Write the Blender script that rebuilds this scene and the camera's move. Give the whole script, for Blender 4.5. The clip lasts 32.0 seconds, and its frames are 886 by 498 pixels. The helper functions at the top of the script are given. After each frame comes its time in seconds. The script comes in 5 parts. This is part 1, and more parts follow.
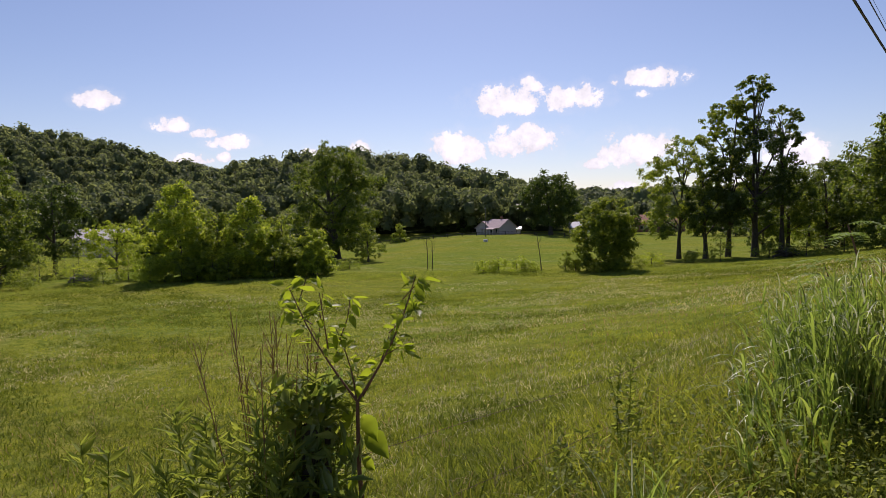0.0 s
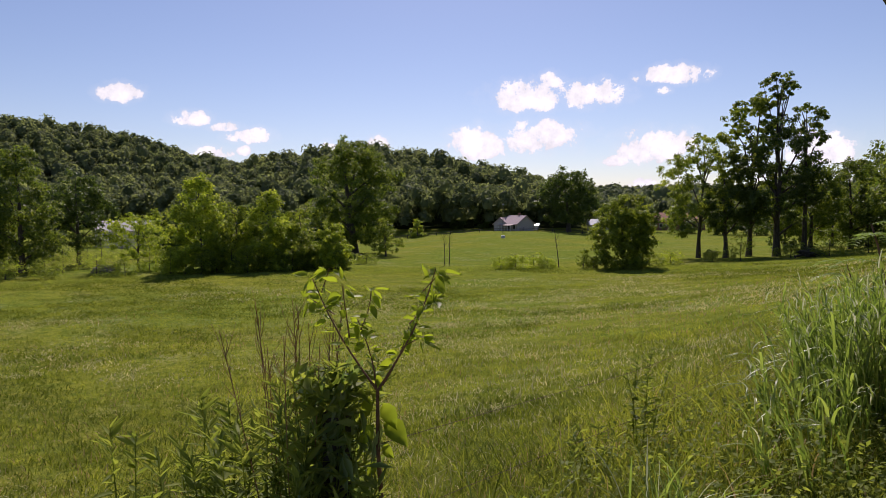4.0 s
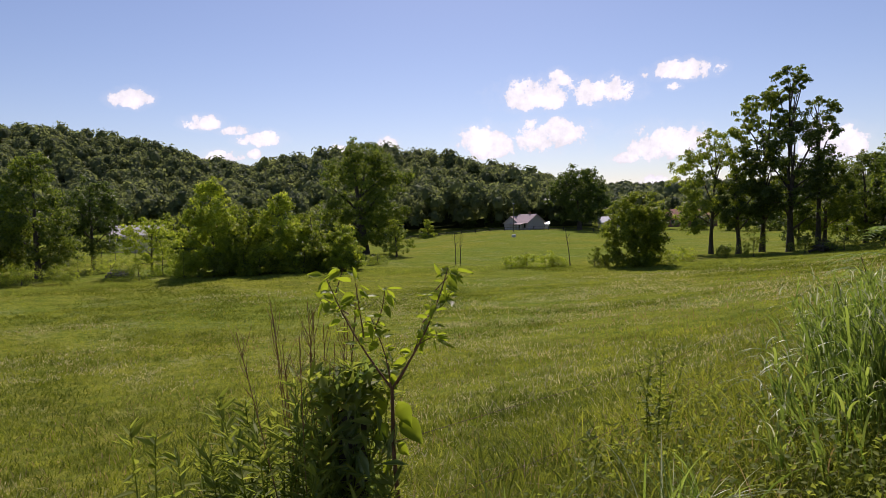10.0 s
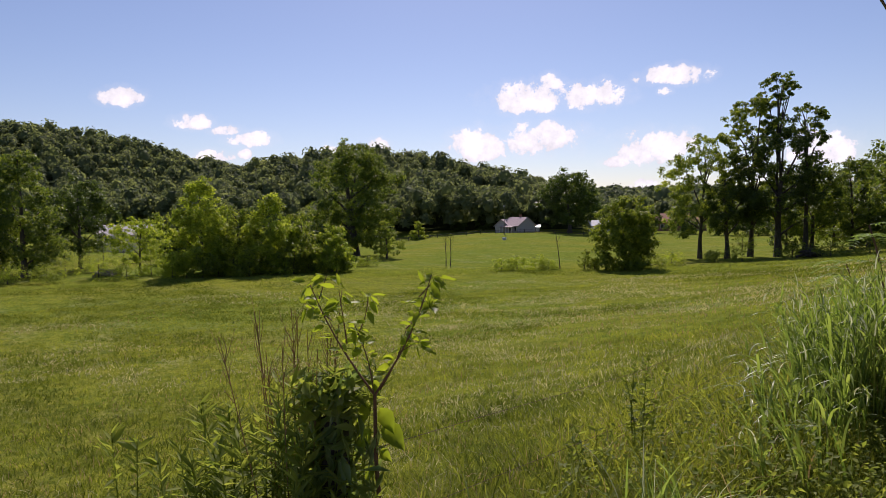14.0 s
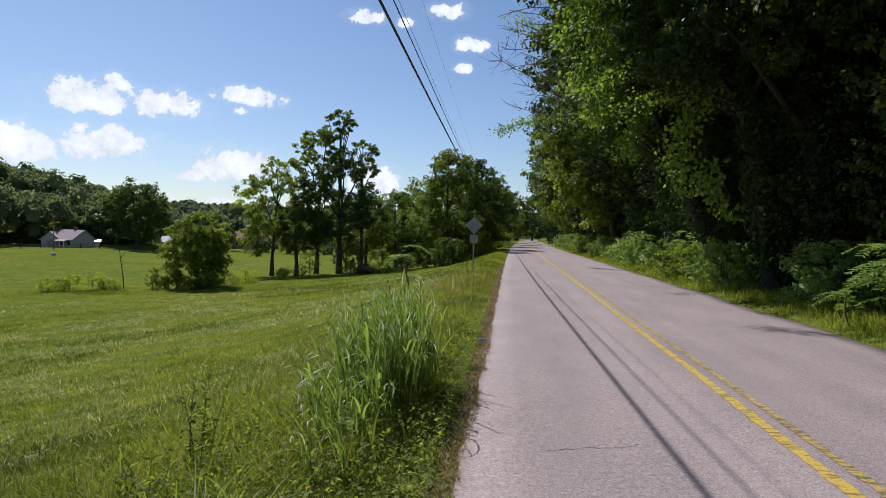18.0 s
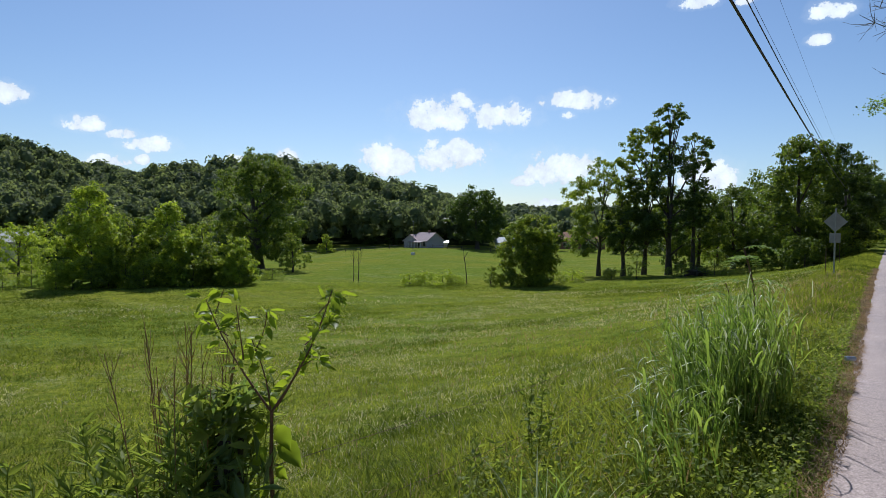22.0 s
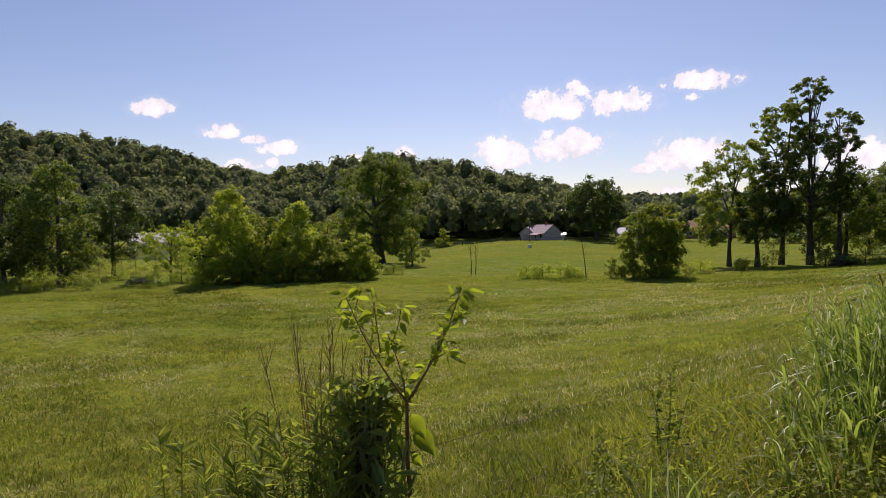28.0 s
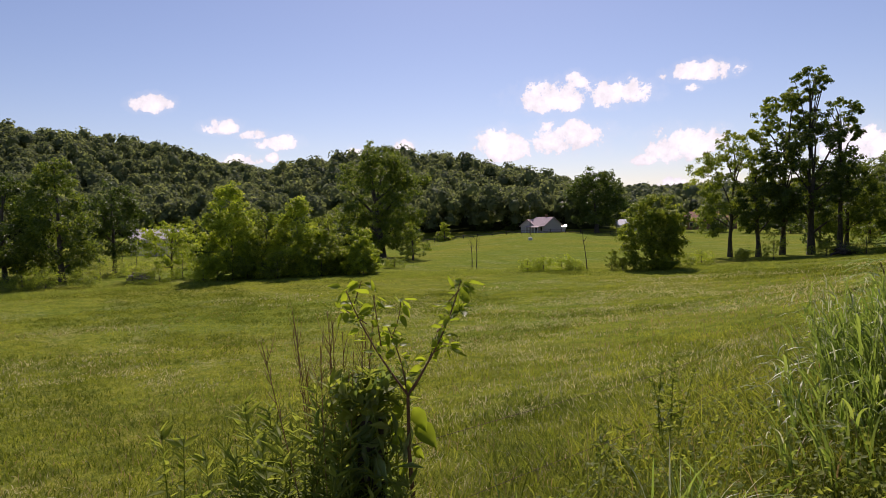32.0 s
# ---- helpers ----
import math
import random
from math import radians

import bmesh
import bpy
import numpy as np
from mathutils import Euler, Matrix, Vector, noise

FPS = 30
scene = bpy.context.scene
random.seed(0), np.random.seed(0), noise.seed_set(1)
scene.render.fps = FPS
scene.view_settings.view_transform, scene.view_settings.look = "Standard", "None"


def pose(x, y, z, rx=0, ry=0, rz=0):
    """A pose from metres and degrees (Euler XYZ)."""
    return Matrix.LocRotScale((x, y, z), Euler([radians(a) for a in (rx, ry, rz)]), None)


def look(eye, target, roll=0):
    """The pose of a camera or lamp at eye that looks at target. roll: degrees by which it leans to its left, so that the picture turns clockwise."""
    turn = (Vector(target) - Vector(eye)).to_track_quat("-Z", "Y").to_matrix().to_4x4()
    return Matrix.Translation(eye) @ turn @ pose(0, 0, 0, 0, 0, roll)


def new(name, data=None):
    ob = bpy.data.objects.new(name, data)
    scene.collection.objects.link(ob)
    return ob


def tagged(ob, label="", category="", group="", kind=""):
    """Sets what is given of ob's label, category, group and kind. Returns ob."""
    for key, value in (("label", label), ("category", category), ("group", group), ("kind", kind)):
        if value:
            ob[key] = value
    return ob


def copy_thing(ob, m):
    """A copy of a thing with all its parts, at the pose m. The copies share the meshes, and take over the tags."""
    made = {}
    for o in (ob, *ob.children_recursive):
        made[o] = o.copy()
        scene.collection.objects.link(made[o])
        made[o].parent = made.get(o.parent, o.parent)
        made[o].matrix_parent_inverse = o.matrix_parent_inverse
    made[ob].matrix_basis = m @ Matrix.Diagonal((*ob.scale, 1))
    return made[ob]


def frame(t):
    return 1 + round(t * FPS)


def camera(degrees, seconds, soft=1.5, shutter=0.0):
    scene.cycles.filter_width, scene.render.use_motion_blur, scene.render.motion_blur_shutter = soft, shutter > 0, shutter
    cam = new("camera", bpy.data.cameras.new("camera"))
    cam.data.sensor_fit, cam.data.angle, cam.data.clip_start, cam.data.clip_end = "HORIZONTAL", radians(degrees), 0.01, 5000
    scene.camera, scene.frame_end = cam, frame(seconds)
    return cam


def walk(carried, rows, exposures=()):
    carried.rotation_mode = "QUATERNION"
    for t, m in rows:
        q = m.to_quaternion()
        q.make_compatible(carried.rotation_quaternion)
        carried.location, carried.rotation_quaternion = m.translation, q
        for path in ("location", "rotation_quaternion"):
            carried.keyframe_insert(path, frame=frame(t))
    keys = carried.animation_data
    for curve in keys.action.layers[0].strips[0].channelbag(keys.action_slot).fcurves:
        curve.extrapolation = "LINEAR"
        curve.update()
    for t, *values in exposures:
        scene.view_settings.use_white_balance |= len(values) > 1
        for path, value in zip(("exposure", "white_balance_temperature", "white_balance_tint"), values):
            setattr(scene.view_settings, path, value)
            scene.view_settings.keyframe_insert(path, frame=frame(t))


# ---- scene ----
# ---------------------------------------------------------------- camera and its walk
cam = camera(69.816, 32.0, soft=0.6)
PATH = [
    (0, -0.162, 0.054, 1.61, 86.801, 0.866, 41.669),
    (0.5, -0.161, 0.052, 1.61, 87.099, 0.873, 42.121),
    (1, -0.159, 0.049, 1.609, 86.984, 0.713, 42.628),
    (1.5, -0.158, 0.045, 1.608, 86.989, 0.549, 42.845),
    (2, -0.154, 0.037, 1.608, 87.149, 0.438, 43.264),
    (2.5, -0.148, 0.026, 1.604, 86.668, -0.081, 43.746),
    (4.5, -0.140, 0.010, 1.603, 86.357, 0.294, 43.202),
    (5, -0.133, -0.002, 1.6, 86.167, 0.504, 44.048),
    (5.5, -0.130, -0.010, 1.602, 86.065, 0.366, 43.9),
    (6, -0.129, -0.011, 1.601, 85.85, 0.419, 43.675),
    (6.5, -0.130, -0.010, 1.601, 86.133, 0.663, 43.738),
    (7, -0.131, -0.007, 1.6, 86.01, 0.729, 43.751),
    (7.5, -0.132, -0.005, 1.6, 85.83, 0.511, 43.725),
    (8, -0.133, -0.004, 1.6, 85.92, 0.712, 43.773),
    (8.5, -0.133, -0.003, 1.6, 85.887, 0.796, 43.681),
    (9, -0.132, -0.003, 1.6, 85.908, 0.499, 43.809),
    (9.5, -0.131, -0.003, 1.601, 86.181, 0.662, 44.09),
    (10, -0.130, -0.004, 1.602, 86.429, 1.105, 44.173),
    (10.5, -0.129, -0.003, 1.603, 86.451, 1.38, 44.175),
    (11, -0.129, -0.003, 1.605, 86.542, 1.294, 44.031),
    (11.5, -0.128, -0.004, 1.607, 87.177, 1.082, 44.472),
    (12, -0.127, -0.006, 1.608, 87.311, 1.114, 44.576),
    (12.5, -0.127, -0.010, 1.608, 87.268, 1.299, 44.802),
    (13, -0.121, -0.007, 1.607, 86.985, 1.449, 44.343),
    (13.5, -0.110, 0.002, 1.62, 86.749, 1.136, 44.108),
    (15.5, -0.086, 0.016, 1.622, 86.491, -1.639, 31.979),
    (16, -0.061, 0.023, 1.623, 86.571, -1.64, 23.964),
    (16.5, -0.036, 0.019, 1.624, 87.003, -1.848, 18.069),
    (17, -0.018, 0.009, 1.624, 87.377, -0.909, 12.764),
    (17.5, -0.003, -0.001, 1.625, 87.679, -0.483, 9.195),
    (18, 0.005, -0.008, 1.626, 88.58, -1.707, 6.4),
    (18.5, 0.008, -0.010, 1.627, 88.395, -0.949, 5.879),
    (19, 0.005, -0.005, 1.627, 88.336, -1.26, 6.764),
    (19.5, -0.003, -0.000, 1.628, 88.399, -1.538, 9.965),
    (20, -0.015, 0.001, 1.629, 88.213, -1.301, 14.444),
    (20.5, -0.029, -0.003, 1.629, 88.258, -1.241, 19.362),
    (21, -0.042, -0.003, 1.63, 88.175, -1.302, 24.87),
    (21.5, -0.051, -0.005, 1.631, 88.116, -1.119, 30.475),
    (22, -0.056, -0.008, 1.631, 87.948, -0.839, 35.2),
    (22.5, -0.057, -0.017, 1.632, 87.707, -0.735, 38.443),
    (23, -0.056, -0.029, 1.633, 87.644, -0.752, 40.206),
    (23.5, -0.054, -0.039, 1.645, 87.694, -0.362, 41.513),
    (24, -0.051, -0.048, 1.645, 87.489, 0.334, 42.707),
    (24.5, -0.048, -0.056, 1.649, 87.291, 0.506, 43.338),
    (25, -0.044, -0.065, 1.653, 87.19, 0.488, 44.207),
    (25.5, -0.040, -0.074, 1.656, 86.892, 0.805, 45.336),
    (27.5, -0.037, -0.083, 1.656, 87.474, 0.773, 45.805),
    (28, -0.036, -0.087, 1.654, 87.305, 0.65, 45.622),
    (28.5, -0.036, -0.088, 1.653, 87.208, 0.787, 45.493),
    (29, -0.036, -0.088, 1.651, 86.993, 0.773, 45.689),
    (29.5, -0.035, -0.088, 1.649, 86.925, 1.158, 45.874),
    (30, -0.035, -0.087, 1.648, 86.551, 1.111, 45.865),
    (30.5, -0.037, -0.085, 1.647, 86.159, 0.993, 45.834),
    (31, -0.038, -0.083, 1.648, 86.241, 0.776, 45.942),
    (31.5, -0.038, -0.080, 1.649, 86.709, 1.126, 45.996),
    (32, -0.039, -0.078, 1.649, 86.72, 1.229, 45.656),
]
EXPOSURES = [(0.0, 0.21, 6480, 29), (15.0, 0.21, 6480, 29), (16.0, 0.17, 6100, 19), (17.0, 0.14, 6000, 16), (19.0, 0.14, 5850, 13), (20.0, 0.13, 5700, 10), (21.0, 0.14, 5600, 8), (22.0, 0.15, 5700, 11), (23.0, 0.18, 6330, 26), (24.0, 0.19, 6540, 29), (32.0, 0.21, 6630, 31)]
walk(cam, [(t, pose(x, y, z, rx, ry, rz)) for t, x, y, z, rx, ry, rz in PATH], EXPOSURES)

# ---------------------------------------------------------------- sky and sun
SUN_BEARING, SUN_HEIGHT = radians(41.4), radians(45.2)  # bearing counted from +Y towards -X
SUN_DIR = Vector((-math.sin(SUN_BEARING) * math.cos(SUN_HEIGHT), math.cos(SUN_BEARING) * math.cos(SUN_HEIGHT), math.sin(SUN_HEIGHT)))

# fair-weather clouds: bearing, height, half width, half height in degrees
CLOUDS = [(69.7, 9.1, 1.7, 0.8), (64.4, 7.5, 1.6, 0.75), (62.0, 6.9, 1.3, 0.5), (60.1, 6.2, 1.9, 0.8), (63.3, 4.7, 1.7, 0.6), (60.5, 5.0, 0.55, 0.5),
          (35.7, 9.6, 3.4, 1.5), (29.9, 9.6, 2.7, 1.4), (33.6, 11.0, 1.2, 0.8), (23.7, 10.9, 2.6, 0.9), (24.3, 9.8, 0.6, 0.5),
          (40.2, 5.5, 2.7, 1.7), (34.6, 6.0, 3.4, 1.6), (49.0, 5.7, 1.1, 0.8), (53.0, 5.5, 1.1, 0.6), (24.7, 4.9, 3.2, 1.7),
          (28.2, 4.0, 1.2, 0.6), (12.8, 4.3, 2.3, 1.6), (25.8, 1.9, 1.2, 0.6), (13.7, 18.2, 1.6, 0.7), (10.2, 18.0, 0.8, 0.5),
          (6.4, 19.0, 1.6, 0.8), (4.3, 16.3, 1.5, 0.8), (5.0, 14.4, 0.8, 0.5)]


def build_sky():
    world = bpy.data.worlds.new("sky")
    world.use_nodes = True
    scene.world = world
    nt = world.node_tree
    nodes, links = nt.nodes, nt.links
    nodes.clear()
    out = nodes.new("ShaderNodeOutputWorld")
    sky = nodes.new("ShaderNodeTexSky")
    sky.sky_type, sky.sun_disc = "NISHITA", False
    sky.sun_elevation, sky.sun_rotation = SUN_HEIGHT, -SUN_BEARING
    sky.air_density, sky.dust_density, sky.ozone_density = 1.0, 0.3, 2.8
    back = nodes.new("ShaderNodeBackground")
    back.inputs["Strength"].default_value = 0.08
    links.new(sky.outputs["Color"], back.inputs["Color"])
    coord = nodes.new("ShaderNodeTexCoord")
    way = coord.outputs["Generated"]

    def maths(op, a, b=None, c=None):
        n = nodes.new("ShaderNodeMath")
        n.operation = op
        for i, v in enumerate((a, b, c)):
            if v is None:
                continue
            if isinstance(v, (int, float)):
                n.inputs[i].default_value = v
            else:
                links.new(v, n.inputs[i])
        return n.outputs[0]

    def dot(vec):
        n = nodes.new("ShaderNodeVectorMath")
        n.operation = "DOT_PRODUCT"
        links.new(way, n.inputs[0])
        n.inputs[1].default_value = vec
        return n.outputs["Value"]

    def cloud_noise(scale, detail, rough):
        n = nodes.new("ShaderNodeTexNoise")
        n.inputs["Scale"].default_value, n.inputs["Detail"].default_value, n.inputs["Roughness"].default_value = scale, detail, rough
        links.new(way, n.inputs["Vector"])
        return n.outputs[0]

    puff = maths("MULTIPLY_ADD", cloud_noise(36, 10, 0.65), 4.4, -2.25)
    body = None
    for az, el, w, h in CLOUDS:
        a, e = radians(az), radians(el)
        right = (math.cos(a), math.sin(a), 0.0)
        up = (math.sin(a) * math.sin(e), -math.cos(a) * math.sin(e), math.cos(e))
        ahead = (-math.sin(a) * math.cos(e), math.cos(a) * math.cos(e), math.sin(e))
        dx = maths("MULTIPLY", dot(right), 1 / radians(w * 1.08))
        dy = maths("MULTIPLY", dot(up), 1 / radians(h * 1.1))
        low = maths("MULTIPLY", maths("MINIMUM", dy, 0.0), 0.45)  # flatter base
        dy2 = maths("ADD", dy, low)
        r2 = maths("MULTIPLY_ADD", dx, dx, maths("MULTIPLY", dy2, dy2))
        q = maths("SUBTRACT", 1.0, r2)
        q = maths("MULTIPLY_ADD", maths("LESS_THAN", dot(ahead), 0.0), -1e4, q)
        body = q if body is None else maths("MAXIMUM", body, q)
    density = maths("ADD", maths("MAXIMUM", body, -3.0), puff)
    mask = nodes.new("ShaderNodeMapRange")
    mask.interpolation_type = "SMOOTHSTEP"
    mask.inputs["From Min"].default_value, mask.inputs["From Max"].default_value = 0.0, 0.42
    links.new(density, mask.inputs["Value"])
    wisp = nodes.new("ShaderNodeMapRange")
    wisp.inputs["From Min"].default_value, wisp.inputs["From Max"].default_value = -0.9, 0.3
    wisp.inputs["To Max"].default_value = 0.14
    links.new(density, wisp.inputs["Value"])
    cover = maths("MAXIMUM", mask.outputs[0], wisp.outputs[0])
    shade = nodes.new("ShaderNodeMapRange")
    shade.inputs["From Min"].default_value, shade.inputs["From Max"].default_value = 0.3, 0.7
    shade.inputs["To Min"].default_value, shade.inputs["To Max"].default_value = 0.84, 1.08
    links.new(cloud_noise(38, 6, 0.6), shade.inputs["Value"])
    white = nodes.new("ShaderNodeBackground")
    white.inputs["Color"].default_value = (0.93, 0.965, 0.965, 1)
    depth = nodes.new("ShaderNodeMapRange")
    depth.inputs["From Min"].default_value, depth.inputs["From Max"].default_value = 0.1, 1.6
    depth.inputs["To Min"].default_value, depth.inputs["To Max"].default_value = 0.82, 1.06
    links.new(density, depth.inputs["Value"])
    links.new(maths("MULTIPLY", shade.outputs[0], depth.outputs[0]), white.inputs["Strength"])
    mix = nodes.new("ShaderNodeMixShader")
    links.new(cover, mix.inputs[0])
    links.new(back.outputs[0], mix.inputs[1])
    links.new(white.outputs[0], mix.inputs[2])
    links.new(mix.outputs[0], out.inputs["Surface"])


build_sky()
sun = new("sun", bpy.data.lights.new("sun", "SUN"))
sun.data.energy, sun.data.angle, sun.data.color = 4.2, radians(0.5), (1.0, 0.95, 0.86)
sun.matrix_world = look(SUN_DIR * 60, (0, 0, 0))


# ---------------------------------------------------------------- materials
def material(name, rough=0.8, metal=0.0):
    m = bpy.data.materials.new(name)
    m.use_nodes = True
    nt = m.node_tree
    p = nt.nodes["Principled BSDF"]
    p.inputs["Roughness"].default_value, p.inputs["Metallic"].default_value = rough, metal
    return m, nt, p


def ramp(nt, value, stops):
    n = nt.nodes.new("ShaderNodeValToRGB")
    while len(n.color_ramp.elements) < len(stops):
        n.color_ramp.elements.new(0.5)
    for e, (at, col) in zip(n.color_ramp.elements, stops):
        e.position, e.color = at, (*col, 1)
    nt.links.new(value, n.inputs[0])
    return n.outputs[0]


def noise_of(nt, scale, detail=4.0, rough=0.55, stretch=None, space="Object", turn=0.0):
    tc = nt.nodes.new("ShaderNodeTexCoord")
    n = nt.nodes.new("ShaderNodeTexNoise")
    n.inputs["Scale"].default_value, n.inputs["Detail"].default_value, n.inputs["Roughness"].default_value = scale, detail, rough
    mp = nt.nodes.new("ShaderNodeMapping")
    mp.inputs["Scale"].default_value = stretch or (1, 1, 1)
    mp.inputs["Rotation"].default_value = (0, 0, turn)
    nt.links.new(tc.outputs[space], mp.inputs["Vector"])
    nt.links.new(mp.outputs[0], n.inputs["Vector"])
    return n.outputs[0]


def blend(nt, fac, a, b, mode="MIX"):
    n = nt.nodes.new("ShaderNodeMix")
    n.data_type, n.blend_type = "RGBA", mode
    for sock, v in ((n.inputs[0], fac), (n.inputs[6], a), (n.inputs[7], b)):
        if isinstance(v, (int, float)):
            sock.default_value = v
        elif isinstance(v, tuple):
            sock.default_value = (*v, 1)
        else:
            nt.links.new(v, sock)
    return n.outputs[2]


def bump(nt, p, height, strength, distance=0.02):
    n = nt.nodes.new("ShaderNodeBump")
    n.inputs["Strength"].default_value, n.inputs["Distance"].default_value = strength, distance
    nt.links.new(height, n.inputs["Height"])
    nt.links.new(n.outputs[0], p.inputs["Normal"])


def leaf_material(name, dark, light, through_col, share=0.45, rough=0.5, patch=0.25, shine=0.3, deep=0.28):
    """Leaves: colour varies from leaf to leaf and in larger patches; light shines through."""
    m, nt, p = material(name, rough)
    geo = nt.nodes.new("ShaderNodeNewGeometry")
    col = ramp(nt, geo.outputs["Random Per Island"], [(0.0, dark), (1.0, light)])
    wide = noise_of(nt, patch, 3, space="Object")
    shade = ramp(nt, wide, [(0.3, (1 - deep, 1 - deep * 0.9, 1 - deep)), (0.7, (1 + deep * 0.75, 1 + deep * 0.55, 1.0))])
    col = blend(nt, 1.0, col, shade, "MULTIPLY")
    nt.links.new(col, p.inputs["Base Color"])
    p.inputs["Specular IOR Level"].default_value = shine
    tr = nt.nodes.new("ShaderNodeBsdfTranslucent")
    glow = blend(nt, 1.0, col, through_col, "MULTIPLY")
    nt.links.new(glow, tr.inputs["Color"])
    mx = nt.nodes.new("ShaderNodeMixShader")
    mx.inputs[0].default_value = share
    nt.links.new(p.outputs[0], mx.inputs[1])
    nt.links.new(tr.outputs[0], mx.inputs[2])
    nt.links.new(mx.outputs[0], nt.nodes["Material Output"].inputs["Surface"])
    return m


M_LEAF = leaf_material("leaf_green", (0.085, 0.135, 0.026), (0.235, 0.29, 0.055), (2.15, 2.05, 0.85), 0.52, 0.5, 0.45, 0.3, 0.35)
M_LEAF_LIGHT = leaf_material("leaf_light_green", (0.16, 0.235, 0.035), (0.35, 0.41, 0.07), (1.9, 1.85, 0.75), 0.55, 0.5, 0.45, 0.3, 0.35)
M_LEAF_MID = leaf_material("leaf_deep_green", (0.06, 0.102, 0.024), (0.165, 0.215, 0.046), (2.1, 2.05, 0.85), 0.48, 0.5, 0.45, 0.3, 0.38)
M_LEAF_DARK = leaf_material("leaf_dark_green", (0.045, 0.075, 0.02), (0.105, 0.15, 0.036), (1.9, 1.9, 0.9), 0.42)
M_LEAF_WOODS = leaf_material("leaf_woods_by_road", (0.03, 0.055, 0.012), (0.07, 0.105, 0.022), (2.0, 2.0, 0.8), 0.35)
# Distance haze is mixed into this leaf colour: paler and bluer than near leaves.
M_LEAF_FAR_HAZE = leaf_material("leaf_far_woods_haze", (0.1, 0.13, 0.075), (0.185, 0.222, 0.12), (2.0, 1.95, 1.15), 0.4, 0.8, 0.075, 0.1, 0.42)
M_GRASS = leaf_material("grass_blade", (0.143, 0.194, 0.034), (0.242, 0.28, 0.064), (1.65, 1.55, 0.8), 0.5, 0.7, 0.55, 0.06, 0.55)
M_REED = leaf_material("tall_grass_blade", (0.105, 0.175, 0.036), (0.27, 0.35, 0.1), (1.55, 1.55, 0.8), 0.52, 0.4, 0.8, 0.35)
# Blade tips: the gleam of sun and sky is painted as a pale colour.
M_TIP_GLINT = leaf_material("blade_tip_glint", (0.46, 0.5, 0.32), (0.68, 0.71, 0.52), (1.2, 1.2, 1.0), 0.4, 0.4, 0.8, 0.5)
M_VINE = leaf_material("hanging_vine_leaf", (0.095, 0.16, 0.028), (0.22, 0.3, 0.06), (1.9, 1.95, 0.8), 0.5)
M_STRAW = leaf_material("dry_straw", (0.26, 0.2, 0.09), (0.42, 0.34, 0.18), (1.4, 1.3, 1.0), 0.35, 0.6, 0.8)
M_RED_STALK = leaf_material("reddish_seed_stalk", (0.22, 0.15, 0.08), (0.34, 0.24, 0.14), (1.4, 1.2, 1.0), 0.35, 0.6, 0.8)
M_DEAD = leaf_material("dead_brown_grass", (0.2, 0.13, 0.08), (0.42, 0.3, 0.18), (1.3, 1.2, 1.0), 0.3, 0.7, 1.5)
M_WEED = leaf_material("weed_leaf", (0.13, 0.182, 0.04), (0.25, 0.295, 0.08), (1.75, 1.7, 0.8), 0.52, 0.6, 2.0, 0.15)
M_TUFT = leaf_material("dark_grass_tuft", (0.065, 0.095, 0.012), (0.14, 0.18, 0.03), (1.7, 1.6, 0.7), 0.45, 0.7, 0.5, 0.06)
M_SUMAC = leaf_material("sumac_leaflet", (0.15, 0.24, 0.075), (0.27, 0.36, 0.13), (1.8, 1.8, 0.8), 0.45, 0.45, 1.0)
M_PALE_SEED = leaf_material("pale_seed_grass", (0.36, 0.35, 0.2), (0.56, 0.54, 0.36), (1.3, 1.25, 0.9), 0.45, 0.7, 0.8, 0.08)
M_VINE_DARK = leaf_material("post_vine_leaf", (0.12, 0.19, 0.065), (0.25, 0.32, 0.125), (1.7, 1.75, 0.8), 0.42, 0.38, 1.0, 0.5)
M_FLOWER = leaf_material("white_petals", (0.6, 0.6, 0.55), (0.8, 0.8, 0.76), (1.1, 1.1, 1.0), 0.4, 0.7, 3.0)
M_SAPLING = leaf_material("sapling_leaf", (0.09, 0.155, 0.024), (0.22, 0.285, 0.045), (2.2, 2.05, 0.65), 0.6, 0.45, 3.0, 0.2)


def bark_material(name, dark, light):
    m, nt, p = material(name, 0.9)
    n = noise_of(nt, 3.0, 6, 0.65, (3, 3, 0.5))
    nt.links.new(ramp(nt, n, [(0.3, dark), (0.7, light)]), p.inputs["Base Color"])
    bump(nt, p, n, 0.6, 0.03)
    return m


M_BARK = bark_material("bark", (0.035, 0.028, 0.02), (0.11, 0.09, 0.07))
# Darker copy of the bark, for trunks in the woods along the road.
M_BARK_DARK = bark_material("bark_dark", (0.018, 0.016, 0.012), (0.05, 0.045, 0.032))
M_BARK_GREY = bark_material("bark_grey", (0.12, 0.1, 0.08), (0.28, 0.25, 0.2))
M_STEM = bark_material("stem", (0.1, 0.05, 0.03), (0.2, 0.12, 0.06))


